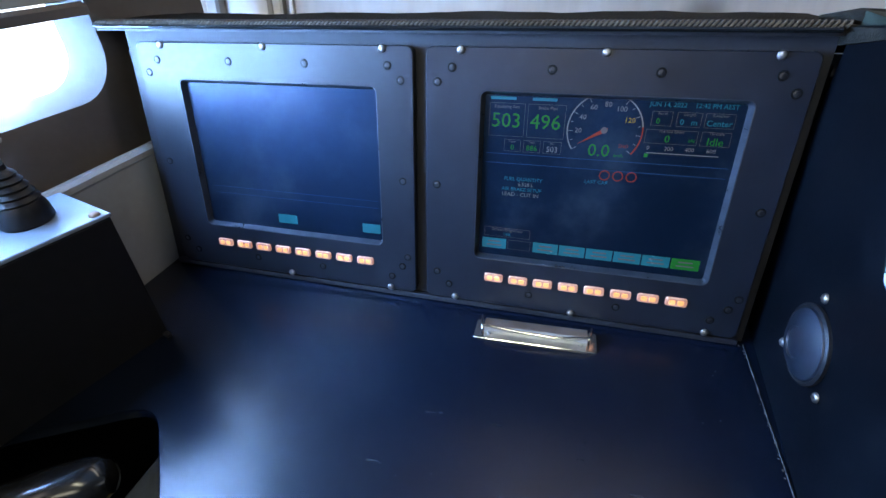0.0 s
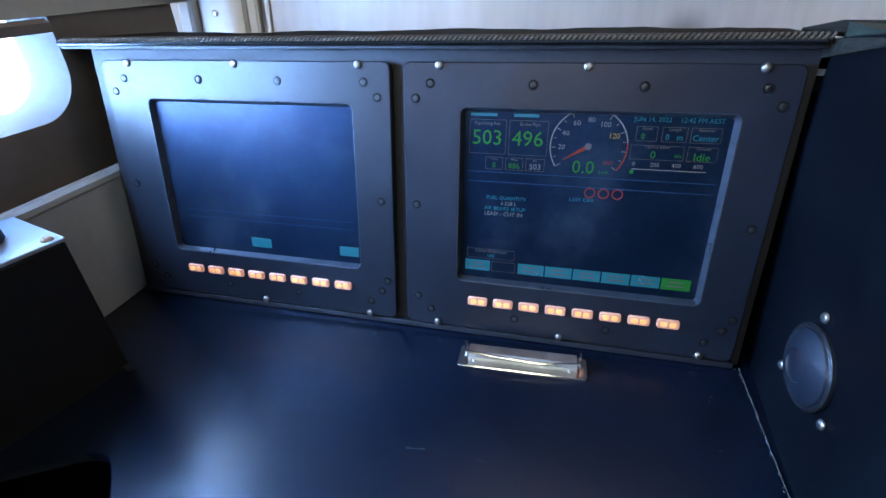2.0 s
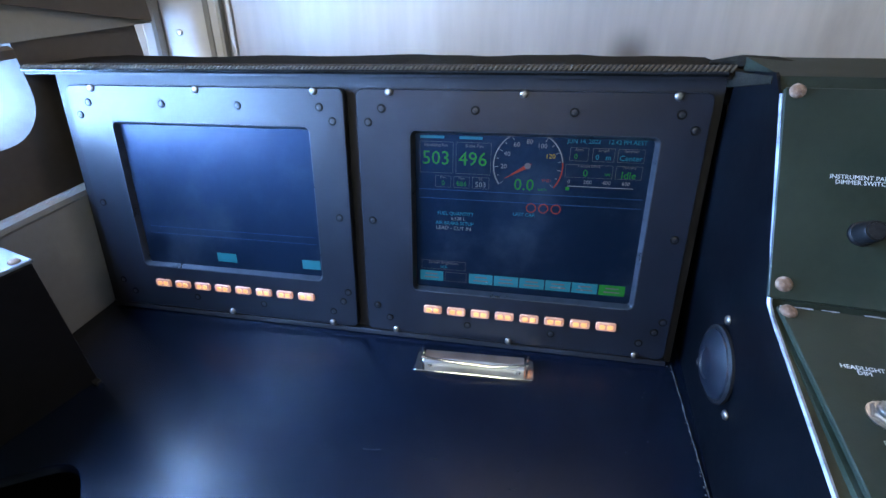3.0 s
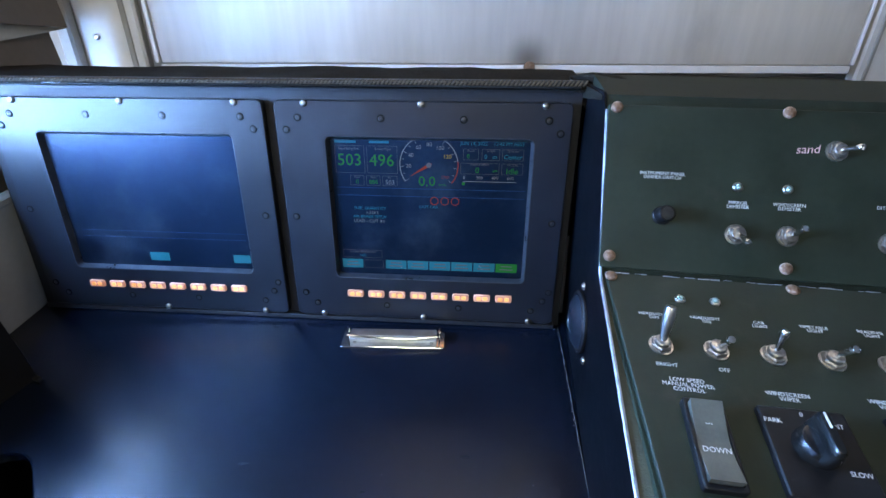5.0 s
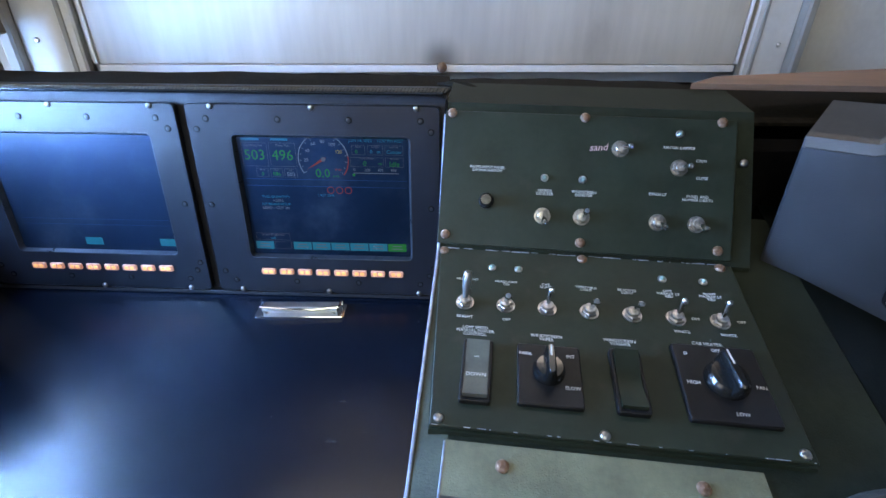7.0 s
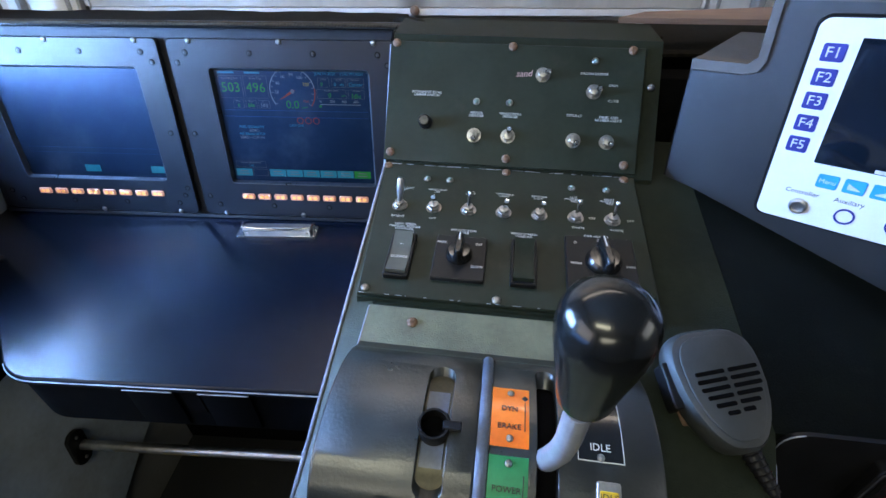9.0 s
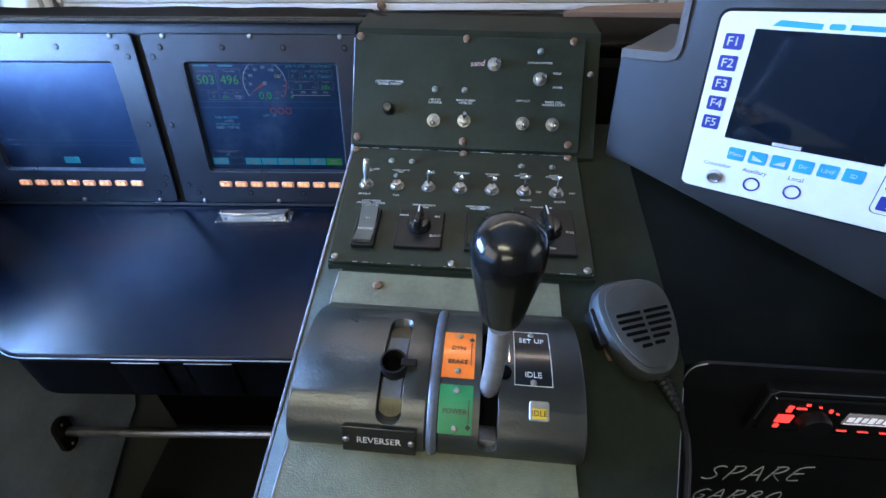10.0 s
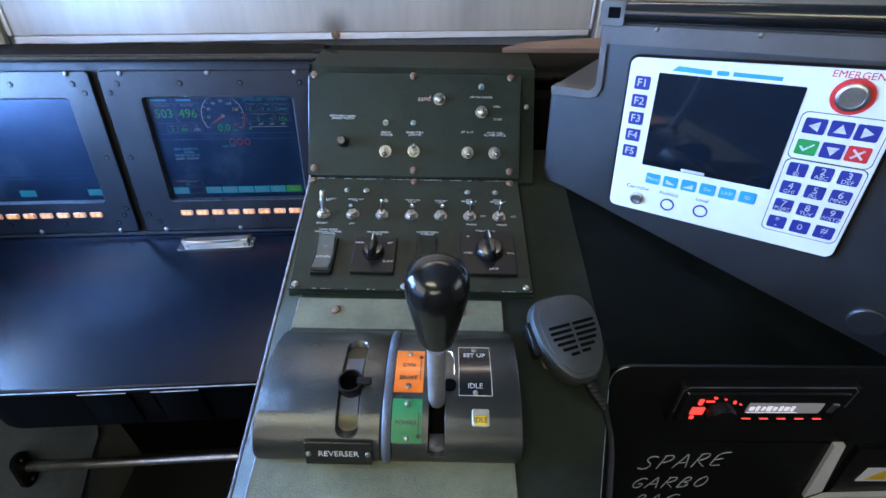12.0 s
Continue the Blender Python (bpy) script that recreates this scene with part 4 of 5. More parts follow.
def indicator(panel, m):
    part("lens", LENS, LED_OFF, part("indicator", BEZEL, STEEL, panel, "clear indicator lamp in a steel bezel", m), m=m)


for u, v, tilt, side_tilt in ((0.123, 0.029, 30, 3), (0.164, 0.030, -14, 4), (0.242, 0.029, 24, 4), (0.281, 0.029, 20, 4), (0.261, 0.0875, 8, 12), (0.200, 0.105, 8, 18)):
    toggle(panel_up, UF @ T(u, v, 0), tilt, side_tilt)
for u, v in ((0.123, 0.070), (0.163, 0.070), (0.260, 0.1233)):
    indicator(panel_up, UF @ T(u, v, 0))
knob = part("dimmer_knob", lathe([(0.0082, 0), (0.0082, 0.002), (0.0072, 0.003), (0.0070, 0.014), (0.0060, 0.0155), (0, 0.0158)], seg=24), BLACK, panel_up, "black ribbed dimmer knob", UF @ T(0.062, 0.0415, 0))
part("cap", lathe([(0.0052, 0.0155), (0.0050, 0.0163), (0, 0.0165)], seg=20), DARKSTEEL, knob, m=UF @ T(0.062, 0.0415, 0))


def label_on(panel, f, text, u, v, size=0.0041, ink=INK_W):
    writing("lettering", text, size, ink, panel, f @ T(u, v, 0.0001), depth=0.00006)


for text, u, v in (("INSTRUMENT PANEL\nDIMMER SWITCH", 0.061, 0.0770), ("MIRROR\nDEMISTER", 0.124, 0.0545), ("WINDSCREEN\nDEMISTER", 0.165, 0.0550), ("AIRCON DAMPER", 0.260, 0.1085), ("OPEN", 0.283, 0.0955), ("CLOSE", 0.2845, 0.0775), ("DITCH LT", 0.241, 0.0585), ("PANEL AND\nNUMBER LIGHTS", 0.281, 0.0562)):
    label_on(panel_up, UF, text, u, v)
writing("marker_word", "sand", 0.0105, INK_P, panel_up, UF @ T(0.1775, 0.1055, 0.0001, 0, 0, 4), depth=0.00006, shear=0.25)

for k, text in enumerate(("HEADLIGHT\nDIM", "HEADLIGHT\nON", "CAB\nLIGHT", "TIMETABLE\nLIGHT", "READING\nLIGHT", "LEFT\nMARKER LT\nRED", "RIGHT\nMARKER LT\nRED")):
    u = 0.049 + 0.039 * k
    label_on(panel_low, LF, text, u, -0.0475 if k < 5 else -0.0465)
    toggle(panel_low, LF @ T(u, -0.0765, 0), (-26, 22, -20, 18, 16, -14, -18)[k], (4, 4, 6, 8, 8, 8, 8)[k], k == 0)
for text, u, v in (("BRIGHT", 0.050, -0.0935), ("OFF", 0.089, -0.0935), ("WHITE", 0.246, -0.0915), ("WHITE", 0.286, -0.0915), ("OFF", 0.262, -0.0755), ("OFF", 0.302, -0.0755), ("LOW SPEED\nMANUAL POWER\nCONTROL", 0.061, -0.1090), ("WINDSCREEN\nWIPER", 0.125, -0.1105), ("WINDSCREEN\nWASHER", 0.189, -0.1090), ("CAB HEATER", 0.264, -0.1030)):
    label_on(panel_low, LF, text, u, v, 0.0044)
for u in (0.073, 0.100, 0.242, 0.281):
    indicator(panel_low, LF @ T(u, -0.0275, 0))


def rocker(u0, u1, v0, v1, text):
    w, h = u1 - u0, v1 - v0
    m = LF @ T((u0 + u1) / 2, (v0 + v1) / 2, 0)
    r = part("rocker_switch", ring_plate(w, h, w - 0.005, h - 0.006, 0.0060, 0.002, 0.001), BLACK, panel_low, "black rocker switch", m)
    n = 10
    prof = [(-h / 2 + 0.004 + (h - 0.008) * k / n, 0.0050 + 0.0058 * abs(2 * (k / n) - 0.9) ** 1.6) for k in range(n + 1)]
    part("paddle", prism([(-h / 2 + 0.004, 0)] + prof + [(h / 2 - 0.004, 0)], -w / 2 + 0.003, w / 2 - 0.003), OLIVE if not text else ROCKER, r, m=m)
    for y, z, s in text:
        writing("lettering", s, 0.0050, INK_W, r, m @ T(0, y, z), depth=0.0001)


rocker(0.0520, 0.0775, -0.1815, -0.1225, ((0.012, 0.0072, "UP"), (-0.006, 0.0068, "DOWN")))
rocker(0.1765, 0.2020, -0.1790, -0.1200, ())


def rotary(u0, u1, v0, v1, cu, cv, turn, r, marks):
    w, h = u1 - u0, v1 - v0
    m = LF @ T((u0 + u1) / 2, (v0 + v1) / 2, 0)
    s = part("rotary_switch", slab(w, h, 0.0050, 0.002, 0.001), BLACK, panel_low, "black rotary switch on a square plate", m)
    c = LF @ T(cu, cv, 0.0050)
    k = part("knob", lathe([(r, 0), (r, 0.003), (r * 0.88, 0.007), (r * 0.80, 0.009), (0, 0.0095)], seg=28), GLOSS, s, m=c)
    part("grip", faces_from(bmesh.new(), [[(x * a, y * b, z) for x, y in round_rect(0.0085, 2.15 * r, 0.004, 4)] for a, b, z in ((1.3, 1.0, 0.006), (1.0, 1.0, 0.013), (0.8, 0.97, 0.019), (0.55, 0.9, 0.0205))]), GLOSS, k, m=c @ T(0, 0, 0, 0, 0, turn))
    part("pointer", slab(0.0014, r * 0.75, 0.0004, 0.0003, 0.0001, T(0, r * 0.55, 0.0204)), INK_W, k, m=c @ T(0, 0, 0, 0, 0, turn))
    for du, dv, text in marks:
        writing("lettering", text, 0.0044, INK_W, s, LF @ T(cu + du, cv + dv, 0.0051), depth=0.0001)


rotary(0.0990, 0.1515, -0.1790, -0.1215, 0.1245, -0.1480, 0, 0.0135, ((-0.019, 0.016, "PARK"), (0.019, 0.016, "INT"), (0.019, -0.014, "SLOW"), (0, 0.022, "0")))
rotary(0.2305, 0.2985, -0.1790, -0.1080, 0.2665, -0.1420, 8, 0.0175, ((-0.026, 0.024, "O"), (-0.026, -0.004, "HIGH"), (0.026, -0.004, "FAN"), (0.004, -0.029, "LOW"), (0.0, 0.029, "OFF")))

# ---- control quadrant ----
quad = thing("control_quadrant", "worn black rounded control quadrant with two slots", "control stand", CON)
QC, QR, QK = (-0.5055, 1.027), 0.069, 0.60


def arc_strip(u0, u1, a0, a1, r0, r1, n=24, m=CON):
    """A curved plate on the quadrant; angles in degrees from the top, towards the driver positive."""
    pts = lambda r: [(QC[0] - r * math.sin(radians(a0 + (a1 - a0) * k / n)), QC[1] + QK * r * math.cos(radians(a0 + (a1 - a0) * k / n))) for k in range(n + 1)]
    return prism(pts(r1) + pts(r0)[::-1], u0, u1)


def qpose(u, a, r):
    c, d = math.cos(radians(a)), math.sin(radians(a))
    return CON @ T(u, QC[0] - r * d, QC[1] + QK * r * c, math.degrees(math.atan2(QK * d, c)), 0, 0)


A0, A1 = -88, 100


def slot_half(a, s0, s1, hw, ra):
    if a <= s0 or a >= s1:
        return 0.0
    d = min(a - s0, s1 - a)
    return hw if d >= ra else hw * math.sqrt(max(0.0, 1 - (1 - d / ra) ** 2))


def slotted_shell(u0, u1, uc, s0, s1, hw, ra):
    """The two halves of the curved shell on either side of a round-ended slot."""
    angles = sorted(set([A0 + (A1 - A0) * k / 40 for k in range(41)] + [s0 + (s1 - s0) * k / 30 for k in range(31)] + [s0 + ra * (1 - math.cos(math.pi / 2 * k / 6)) for k in range(7)] + [s1 - ra * (1 - math.cos(math.pi / 2 * k / 6)) for k in range(7)]))
    def at(u, a, r):
        return (u, QC[0] - r * math.sin(radians(a)), QC[1] + QK * r * math.cos(radians(a)))
    e = 0.0016
    for side in (-1, 1):
        out = u0 if side < 0 else u1
        rings = []
        for a in angles:
            us = uc + side * slot_half(a, s0, s1, hw, ra)
            rings.append([at(out, a, 0.052), at(out, a, QR - e), at(out - side * e, a, QR), at(us + side * (0.0004 if us != uc else 0), a, QR), at(us, a, QR - (0.0006 if us != uc else 0)), at(us, a, 0.052)])
        part("shell", faces_from(bmesh.new(), rings), DRUM, quad, m=CON)


slotted_shell(0.0450, 0.1580, 0.1275, -31, 64, 0.0100, 11)
slotted_shell(0.1668, 0.2830, 0.2070, -40, 86, 0.0072, 8)
part("slot_floor", arc_strip(0.115, 0.140, -40, 72, 0.040, 0.0590, 14), SLOTFLOOR, quad, "worn olive slot floor", CON)
part("slide", arc_strip(0.1195, 0.1355, -10, 44, 0.0592, 0.0625, 14), RIB, quad, "blue grey slide in the slot", CON)
part("slot_floor", arc_strip(0.197, 0.217, -46, 92, 0.030, 0.050, 14), VOID, quad, "dark slot", CON)
part("slot_tail", arc_strip(0.2003, 0.2137, 77, 86, 0.050, 0.0640, 6), ALU, quad, "worn metal slot end", CON)
fil = [(QC[0] + 0.0565, QC[1] + 0.0235), (QC[0] + 0.0625, QC[1] + 0.0185), (QC[0] + 0.0700, QC[1] + 0.0152), (QC[0] + 0.0715, QC[1]), (QC[0] + 0.050, QC[1])]
part("rear_flange", prism(fil, 0.0455, 0.2835), DRUM, quad, m=CON)
for u in (0.0450, 0.2780):
    bm = prism([(QC[0], QC[1] - 0.02)] + [(QC[0] - 0.0685 * math.sin(radians(a)), QC[1] + QK * 0.0685 * math.cos(radians(a))) for a in range(-95, 106, 8)], u, u + 0.005)
    part("end_cheek", bm, DRUM, quad, m=CON)
ribs = []
for k in range(33):
    a = radians(A0 + (A1 - A0) * k / 32)
    ribs.append([(u, QC[0] - r * math.sin(a), QC[1] + QK * r * math.cos(a)) for u, r in ((0.1582, 0.05), (0.1582, QR - 0.0005), (0.1598, QR + 0.0016), (0.1622, QR + 0.0026), (0.1648, QR + 0.0018), (0.1666, QR), (0.1666, 0.05))])
# blue light on the black casting's shoulder is painted into this rib
part("divider", faces_from(bmesh.new(), ribs), RIB, quad, "rounded dividing rib, coloured as casting lit blue", CON)
sock = part("reverser_socket", lathe([(0.0118, 0.0), (0.0118, 0.010), (0.0110, 0.0122), (0.0094, 0.0122), (0.0090, 0.001), (0, 0.001)], seg=24), BLACK, quad, "empty reverser key socket", qpose(0.1275, 18, 0.0615))
part("bore", lathe([(0.0089, 0.0012), (0.0089, 0.0016), (0, 0.0016)], seg=24), VOID, sock, m=qpose(0.1275, 18, 0.0615))
part("key_slot", slab(0.013, 0.006, 0.004, 0.001, 0.0005, T(0.013, 0, 0.009)), BLACK, sock, m=qpose(0.1275, 18, 0.0615))
for a0, a1, mtl, lab in ((-15, 23, ORANGE, "glossy orange name plate"), (28, 66, GREENPLATE, "green name plate")):
    p = part("name_plate", arc_strip(0.1672, 0.1940, a0, a1, QR, QR + 0.0016, 10), mtl, quad, lab, CON)
    for a in (a0 + 4, a1 - 5):
        part("screw", SCREW_SMALL, STEEL, p, m=qpose(0.1806, a, QR + 0.0016))
    mid = (a0 + a1) / 2
    if mtl is ORANGE:
        writing("lettering", "DYN", 0.0056, INK_K, p, qpose(0.1800, mid - 4, QR + 0.0020), depth=0.0002)
        writing("lettering", "BRAKE", 0.0056, INK_K, p, qpose(0.1800, mid + 7, QR + 0.0020), depth=0.0002)
    else:
        writing("lettering", "POWER", 0.0056, INK_K, p, qpose(0.1800, mid, QR + 0.0020), depth=0.0002)
    part("arrow", arc_strip(0.1907, 0.1913, mid - 9, mid + 9, QR, QR + 0.0022, 6), INK_K, p, m=CON)
    tip = mid - 12 if mtl is ORANGE else mid + 12
    part("arrow_head", slab(0.0034, 0.0034, 0.0005, 0.0002, 0.0001, T(0, 0, 0, 0, 0, 45), seg=1), INK_K, p, m=qpose(0.1910, tip, QR + 0.0016))
p = part("name_plate", arc_strip(0.2265, 0.2575, -21, 25, QR, QR + 0.0016, 10), GLOSS, quad, "black name plate", CON)
for a, s in ((-11, "SET UP"), (17, "IDLE")):
    writing("lettering", s, 0.0070, INK_W, p, qpose(0.2418, a, QR + 0.0019), depth=0.0002)
for a in (-17, 22.5):
    part("screw", SCREW_SMALL, STEEL, p, m=qpose(0.2418, a, QR + 0.0016))
for u, a0, a1 in ((0.2266, -21, 25), (0.2568, -21, 25), (0.2266, 24.3, 25), (0.2266, -21, -20.4)):
    part("border", arc_strip(u, u + 0.0006 if a1 - a0 > 5 else 0.2574, a0, a1, QR, QR + 0.0019, 10), INK_W, p, "thin white border", CON)
w = part("idle_window", slab(0.0155, 0.0150, 0.003, 0.002, 0.0006), ALU, quad, "small window showing the notch", qpose(0.2460, 43, QR - 0.001))
part("notch_card", slab(0.0120, 0.0080, 0.001, 0.001, 0.0003), YELLOW, w, m=qpose(0.2460, 43, QR - 0.001) @ T(0, -0.002, 0.0026))
writing("lettering", "IDLE", 0.0062, INK_K, w, qpose(0.2460, 43, QR - 0.001) @ T(0, -0.002, 0.0038), depth=0.0001)
RV = qpose(0.1215, 79, QR + 0.0010)
p = part("name_plate", slab(0.0590, 0.0240, 0.0022, 0.0012, 0.0005), GLOSS, quad, "black engraved name plate", RV)
writing("lettering", "REVERSER", 0.0082, INK_W, p, RV @ T(0, 0, 0.0023), depth=0.0002)
for s in (-1, 1):
    part("screw", SCREW_SMALL, STEEL, p, m=RV @ T(s * 0.0260, 0, 0.0022))
lever = part("throttle_lever", tube([(0.2068, -0.530, 1.050), (0.2068, -0.537, 1.064), (0.2068, -0.547, 1.088), (0.2068, -0.557, 1.112), (0.2068, -0.564, 1.138), (0.2068, -0.567, 1.170)], [0.0078, 0.0078, 0.0076, 0.0072, 0.0070, 0.0070], seg=14), LEVER, quad, "worn grey lever with a black knob", CON)
LV = CON @ T(0.2070, -0.5640, 1.013, 1, 0, 0)
part("knob", lathe([(0.0085, 0.166), (0.0124, 0.1665), (0.0136, 0.170), (0.0152, 0.181), (0.0180, 0.196), (0.0202, 0.208), (0.0210, 0.215), (0.0205, 0.2225), (0.0180, 0.2295), (0.0122, 0.2345), (0.005, 0.2370), (0, 0.2375)], seg=36), GLOSS, lever, "polished black pear shaped knob", LV)

latch = part("latch_pin", lathe([(0.0058, 0), (0.0058, 0.004), (0.0048, 0.005), (0, 0.005)], seg=18), VOID, quad, "black latch hole beside the lever", qpose(0.2185, 17, QR - 0.0025))
part("latch_wire", tube([qpose(0.2165, -16, QR + 0.001).translation, qpose(0.2205, -14, QR + 0.002).translation, qpose(0.2225, -6, QR + 0.002).translation, qpose(0.2225, 8, QR + 0.001).translation], 0.0008, m=qpose(0.2185, 17, QR - 0.0025).inverted(), seg=6), CHROME, latch, "bent wire", qpose(0.2185, 17, QR - 0.0025))

# ---- hand microphone ----
MICM = frame_of((0.6235, -0.482, 1.056), CX + Vector((0.02, 0.10, 0)), Vector((-0.31, 0.90, 0.36))) @ T(0, 0, 0, 0, 0, 8)
mic = thing("hand_microphone", "charcoal plastic hand microphone with a slotted grille", "microphone", MICM)


def mic_ring(k, z):
    pts = []
    for i in range(40):
        a = 2 * math.pi * i / 40
        ca, sa = math.cos(a), math.sin(a)
        x = math.copysign(abs(ca) ** 0.62, ca)
        y = math.copysign(abs(sa) ** 0.62, sa)
        half = 0.0355 + 0.0045 * y - 0.010 * max(0.0, -y) ** 1.5
        pts.append((x * half * k, y * (0.0475 - 0.0345 * (1 - k)) if k < 1 else y * 0.0475, z))
    return pts


part("shell", faces_from(bmesh.new(), [mic_ring(0.86, -0.014), mic_ring(0.97, -0.008), mic_ring(1.0, 0.0), mic_ring(0.98, 0.007), mic_ring(0.90, 0.0125), mic_ring(0.80, 0.0140)]), MICGREY, mic, m=MICM)
part("face_plate", faces_from(bmesh.new(), [mic_ring(0.78, 0.0138), mic_ring(0.77, 0.0150), mic_ring(0.73, 0.0156)]), MICGREY, mic, m=MICM)
for k in range(6):
    wd = (0.0235, 0.0235, 0.0225, 0.0200, 0.0160, 0.0095)[k]
    for s in (-1, 1):
        # raised black strips paint the darkness inside the grille slots
        part("grille_slot", slab(wd, 0.0032, 0.0005, 0.0012, 0.0002, T(0.003 + s * (wd / 2 + 0.0014), 0.011 - 0.0060 * k + 0.0008 * s, 0.0156, 0, 0, 4)), VOID, mic, m=MICM)
part("talk_button", slab(0.008, 0.036, 0.016, 0.003, 0.001, T(-0.0365, 0.006, -0.009)), BLACK, mic, m=MICM)
part("strain_relief", tube([(0.006, -0.045, 0.0), (0.009, -0.060, -0.001), (0.013, -0.074, -0.003)], [0.0072, 0.0058, 0.0046], seg=12), BLACK, mic, "ribbed strain relief", MICM)
for k in range(6):
    part("rib", lathe([(0.0072 - 0.0004 * k, -0.0008), (0.0076 - 0.0004 * k, 0.0), (0.0072 - 0.0004 * k, 0.0008)], seg=12), BLACK, mic, m=MICM @ T(0.0062 + 0.0011 * k, -0.048 - 0.0045 * k, -0.0004 * k, 90, 0, 14))
end = MICM @ Vector((0.013, -0.074, -0.003))
cord = [end]
for u, wv, z in ((0.3715, -0.545, 1.0215), (0.3680, -0.565, 1.016), (0.3610, -0.59, 1.010), (0.3530, -0.62, 1.003), (0.3450, -0.65, 0.995), (0.3370, -0.69, 0.97), (0.334, -0.72, 0.90), (0.333, -0.735, 0.6)):
    cord.append(clocal(u, wv, z))
fine = []
for a, b in zip(cord, cord[1:]):
    fine += [a.lerp(b, k / 5) for k in range(5)]
part("cord", tube(fine, 0.0032, seg=8), BLACK, mic)
part("hanger", block(-0.030, -0.022, -0.030, -0.012, -0.004, -0.013), RUST, mic, "small brass hanger stud", MICM)

# ---- car radio and locker ----
RAD = frame_of(clocal(0.553, -0.4822, 0.992), CX, (0, 0, 1)) @ T(0, 0, 0, 0, 0, 1.5) @ Matrix.Scale(0.93, 4)
radio = thing("car_radio", "black car radio with red lit keys and a small display", "radio", RAD)
part("cage", ring_plate(0.198, 0.076, 0.186, 0.060, 0.010, 0.006, 0.004), BLACK, radio, m=RAD)
part("cage_wear", tube([(-0.096, -0.012, 0.010), (-0.096, 0.030, 0.010), (-0.090, 0.0365, 0.010), (0.090, 0.0365, 0.010), (0.096, 0.030, 0.010), (0.096, 0.0, 0.010)], 0.0008, seg=5), ALU, radio, "scuffed rim", RAD)
part("face", slab(0.184, 0.056, 0.012, 0.004, 0.002), GLOSS, radio, m=RAD)
rk = part("volume_knob", lathe([(0.0150, 0.012), (0.0150, 0.020), (0.0135, 0.0235), (0.0, 0.0240)], T(-0.046, -0.004, 0), seg=28), BLACK, radio, m=RAD)
part("display_window", slab(0.084, 0.0185, 0.001, 0.001, 0.0003, T(0.026, 0.001, 0.012)), LCD, radio, "grey lit display", RAD)
for k in range(8):
    part("segment", slab(0.0040 if k % 3 else 0.0055, 0.0095 if k % 2 else 0.0075, 0.0003, 0.0004, 0.0001, T(-0.011 + 0.0066 * k, 0.001, 0.013), seg=1), LCD_INK, radio, m=RAD)
part("underline", slab(0.058, 0.0012, 0.0003, 0.0004, 0.0001, T(0.014, -0.0065, 0.013), seg=1), LCD_INK, radio, m=RAD)
for x, y, wd, h in ((-0.071, -0.005, 0.0150, 0.0130), (-0.072, 0.012, 0.005, 0.010), (-0.074, -0.018, 0.005, 0.006), (-0.062, 0.0135, 0.010, 0.002), (-0.058, 0.020, 0.004, 0.003), (-0.034, 0.012, 0.003, 0.005), (-0.026, 0.008, 0.003, 0.0015), (-0.046, 0.0175, 0.003, 0.002), (-0.030, -0.012, 0.003, 0.003)):
    part("lit_key", slab(wd, h, 0.0012, 0.001, 0.0003, T(x, y, 0.012)), LED_RED, radio, "red lit key", RAD)
for k in range(6):
    part("lit_key", slab(0.010, 0.0014, 0.0010, 0.0005, 0.0002, T(-0.030 + 0.0205 * k, -0.0205, 0.012)), LED_RED, radio, "red lit key", RAD)
part("eject_key", slab(0.007, 0.016, 0.0012, 0.001, 0.0003, T(0.081, 0.001, 0.012, 0, 0, -8)), ALU, radio, m=RAD)
LOCK = frame_of(clocal(0.0, -0.4796, 0.0), CX, (0, 0, 1))
words = thing("chalk_writing", "chalked words on the black locker front", "writing", LOCK)
STROKES = {
    "S": [[(0.65, 0.88), (0.42, 1.0), (0.15, 0.85), (0.22, 0.62), (0.5, 0.42), (0.52, 0.16), (0.28, 0.0), (-0.05, 0.12)]],
    "P": [[(0.08, 0.0), (0.15, 0.98)], [(0.05, 0.95), (0.5, 1.0), (0.62, 0.75), (0.42, 0.5), (0.12, 0.46)]],
    "A": [[(0.0, 0.0), (0.3, 0.98), (0.36, 0.98), (0.68, 0.0)], [(0.1, 0.36), (0.56, 0.4)]],
    "R": [[(0.08, 0.0), (0.15, 0.98)], [(0.05, 0.95), (0.5, 1.0), (0.6, 0.78), (0.42, 0.55), (0.14, 0.48), (0.7, 0.0)]],
    "E": [[(0.66, 1.0), (0.12, 0.96), (0.08, 0.5), (0.06, 0.02), (0.6, 0.06)], [(0.08, 0.5), (0.52, 0.55)]],
    "G": [[(0.66, 0.85), (0.4, 1.0), (0.1, 0.7), (0.06, 0.3), (0.3, 0.0), (0.58, 0.12), (0.62, 0.45), (0.35, 0.42)]],
    "B": [[(0.1, 0.0), (0.12, 1.0), (0.5, 0.95), (0.5, 0.62), (0.12, 0.52), (0.6, 0.42), (0.58, 0.06), (0.08, 0.0)]],
    "O": [[(0.35, 1.0), (0.08, 0.75), (0.06, 0.25), (0.35, 0.0), (0.64, 0.25), (0.62, 0.75), (0.35, 1.0)]],
}


def eased(pts, n=2):
    """Rounds the bends of a stroke."""
    for _ in range(n):
        out = [pts[0]]
        for (x0, y0), (x1, y1) in zip(pts, pts[1:]):
            out += [(x0 * 0.75 + x1 * 0.25, y0 * 0.75 + y1 * 0.25), (x0 * 0.25 + x1 * 0.75, y0 * 0.25 + y1 * 0.75)]
        pts = out + [pts[-1]]
    return pts


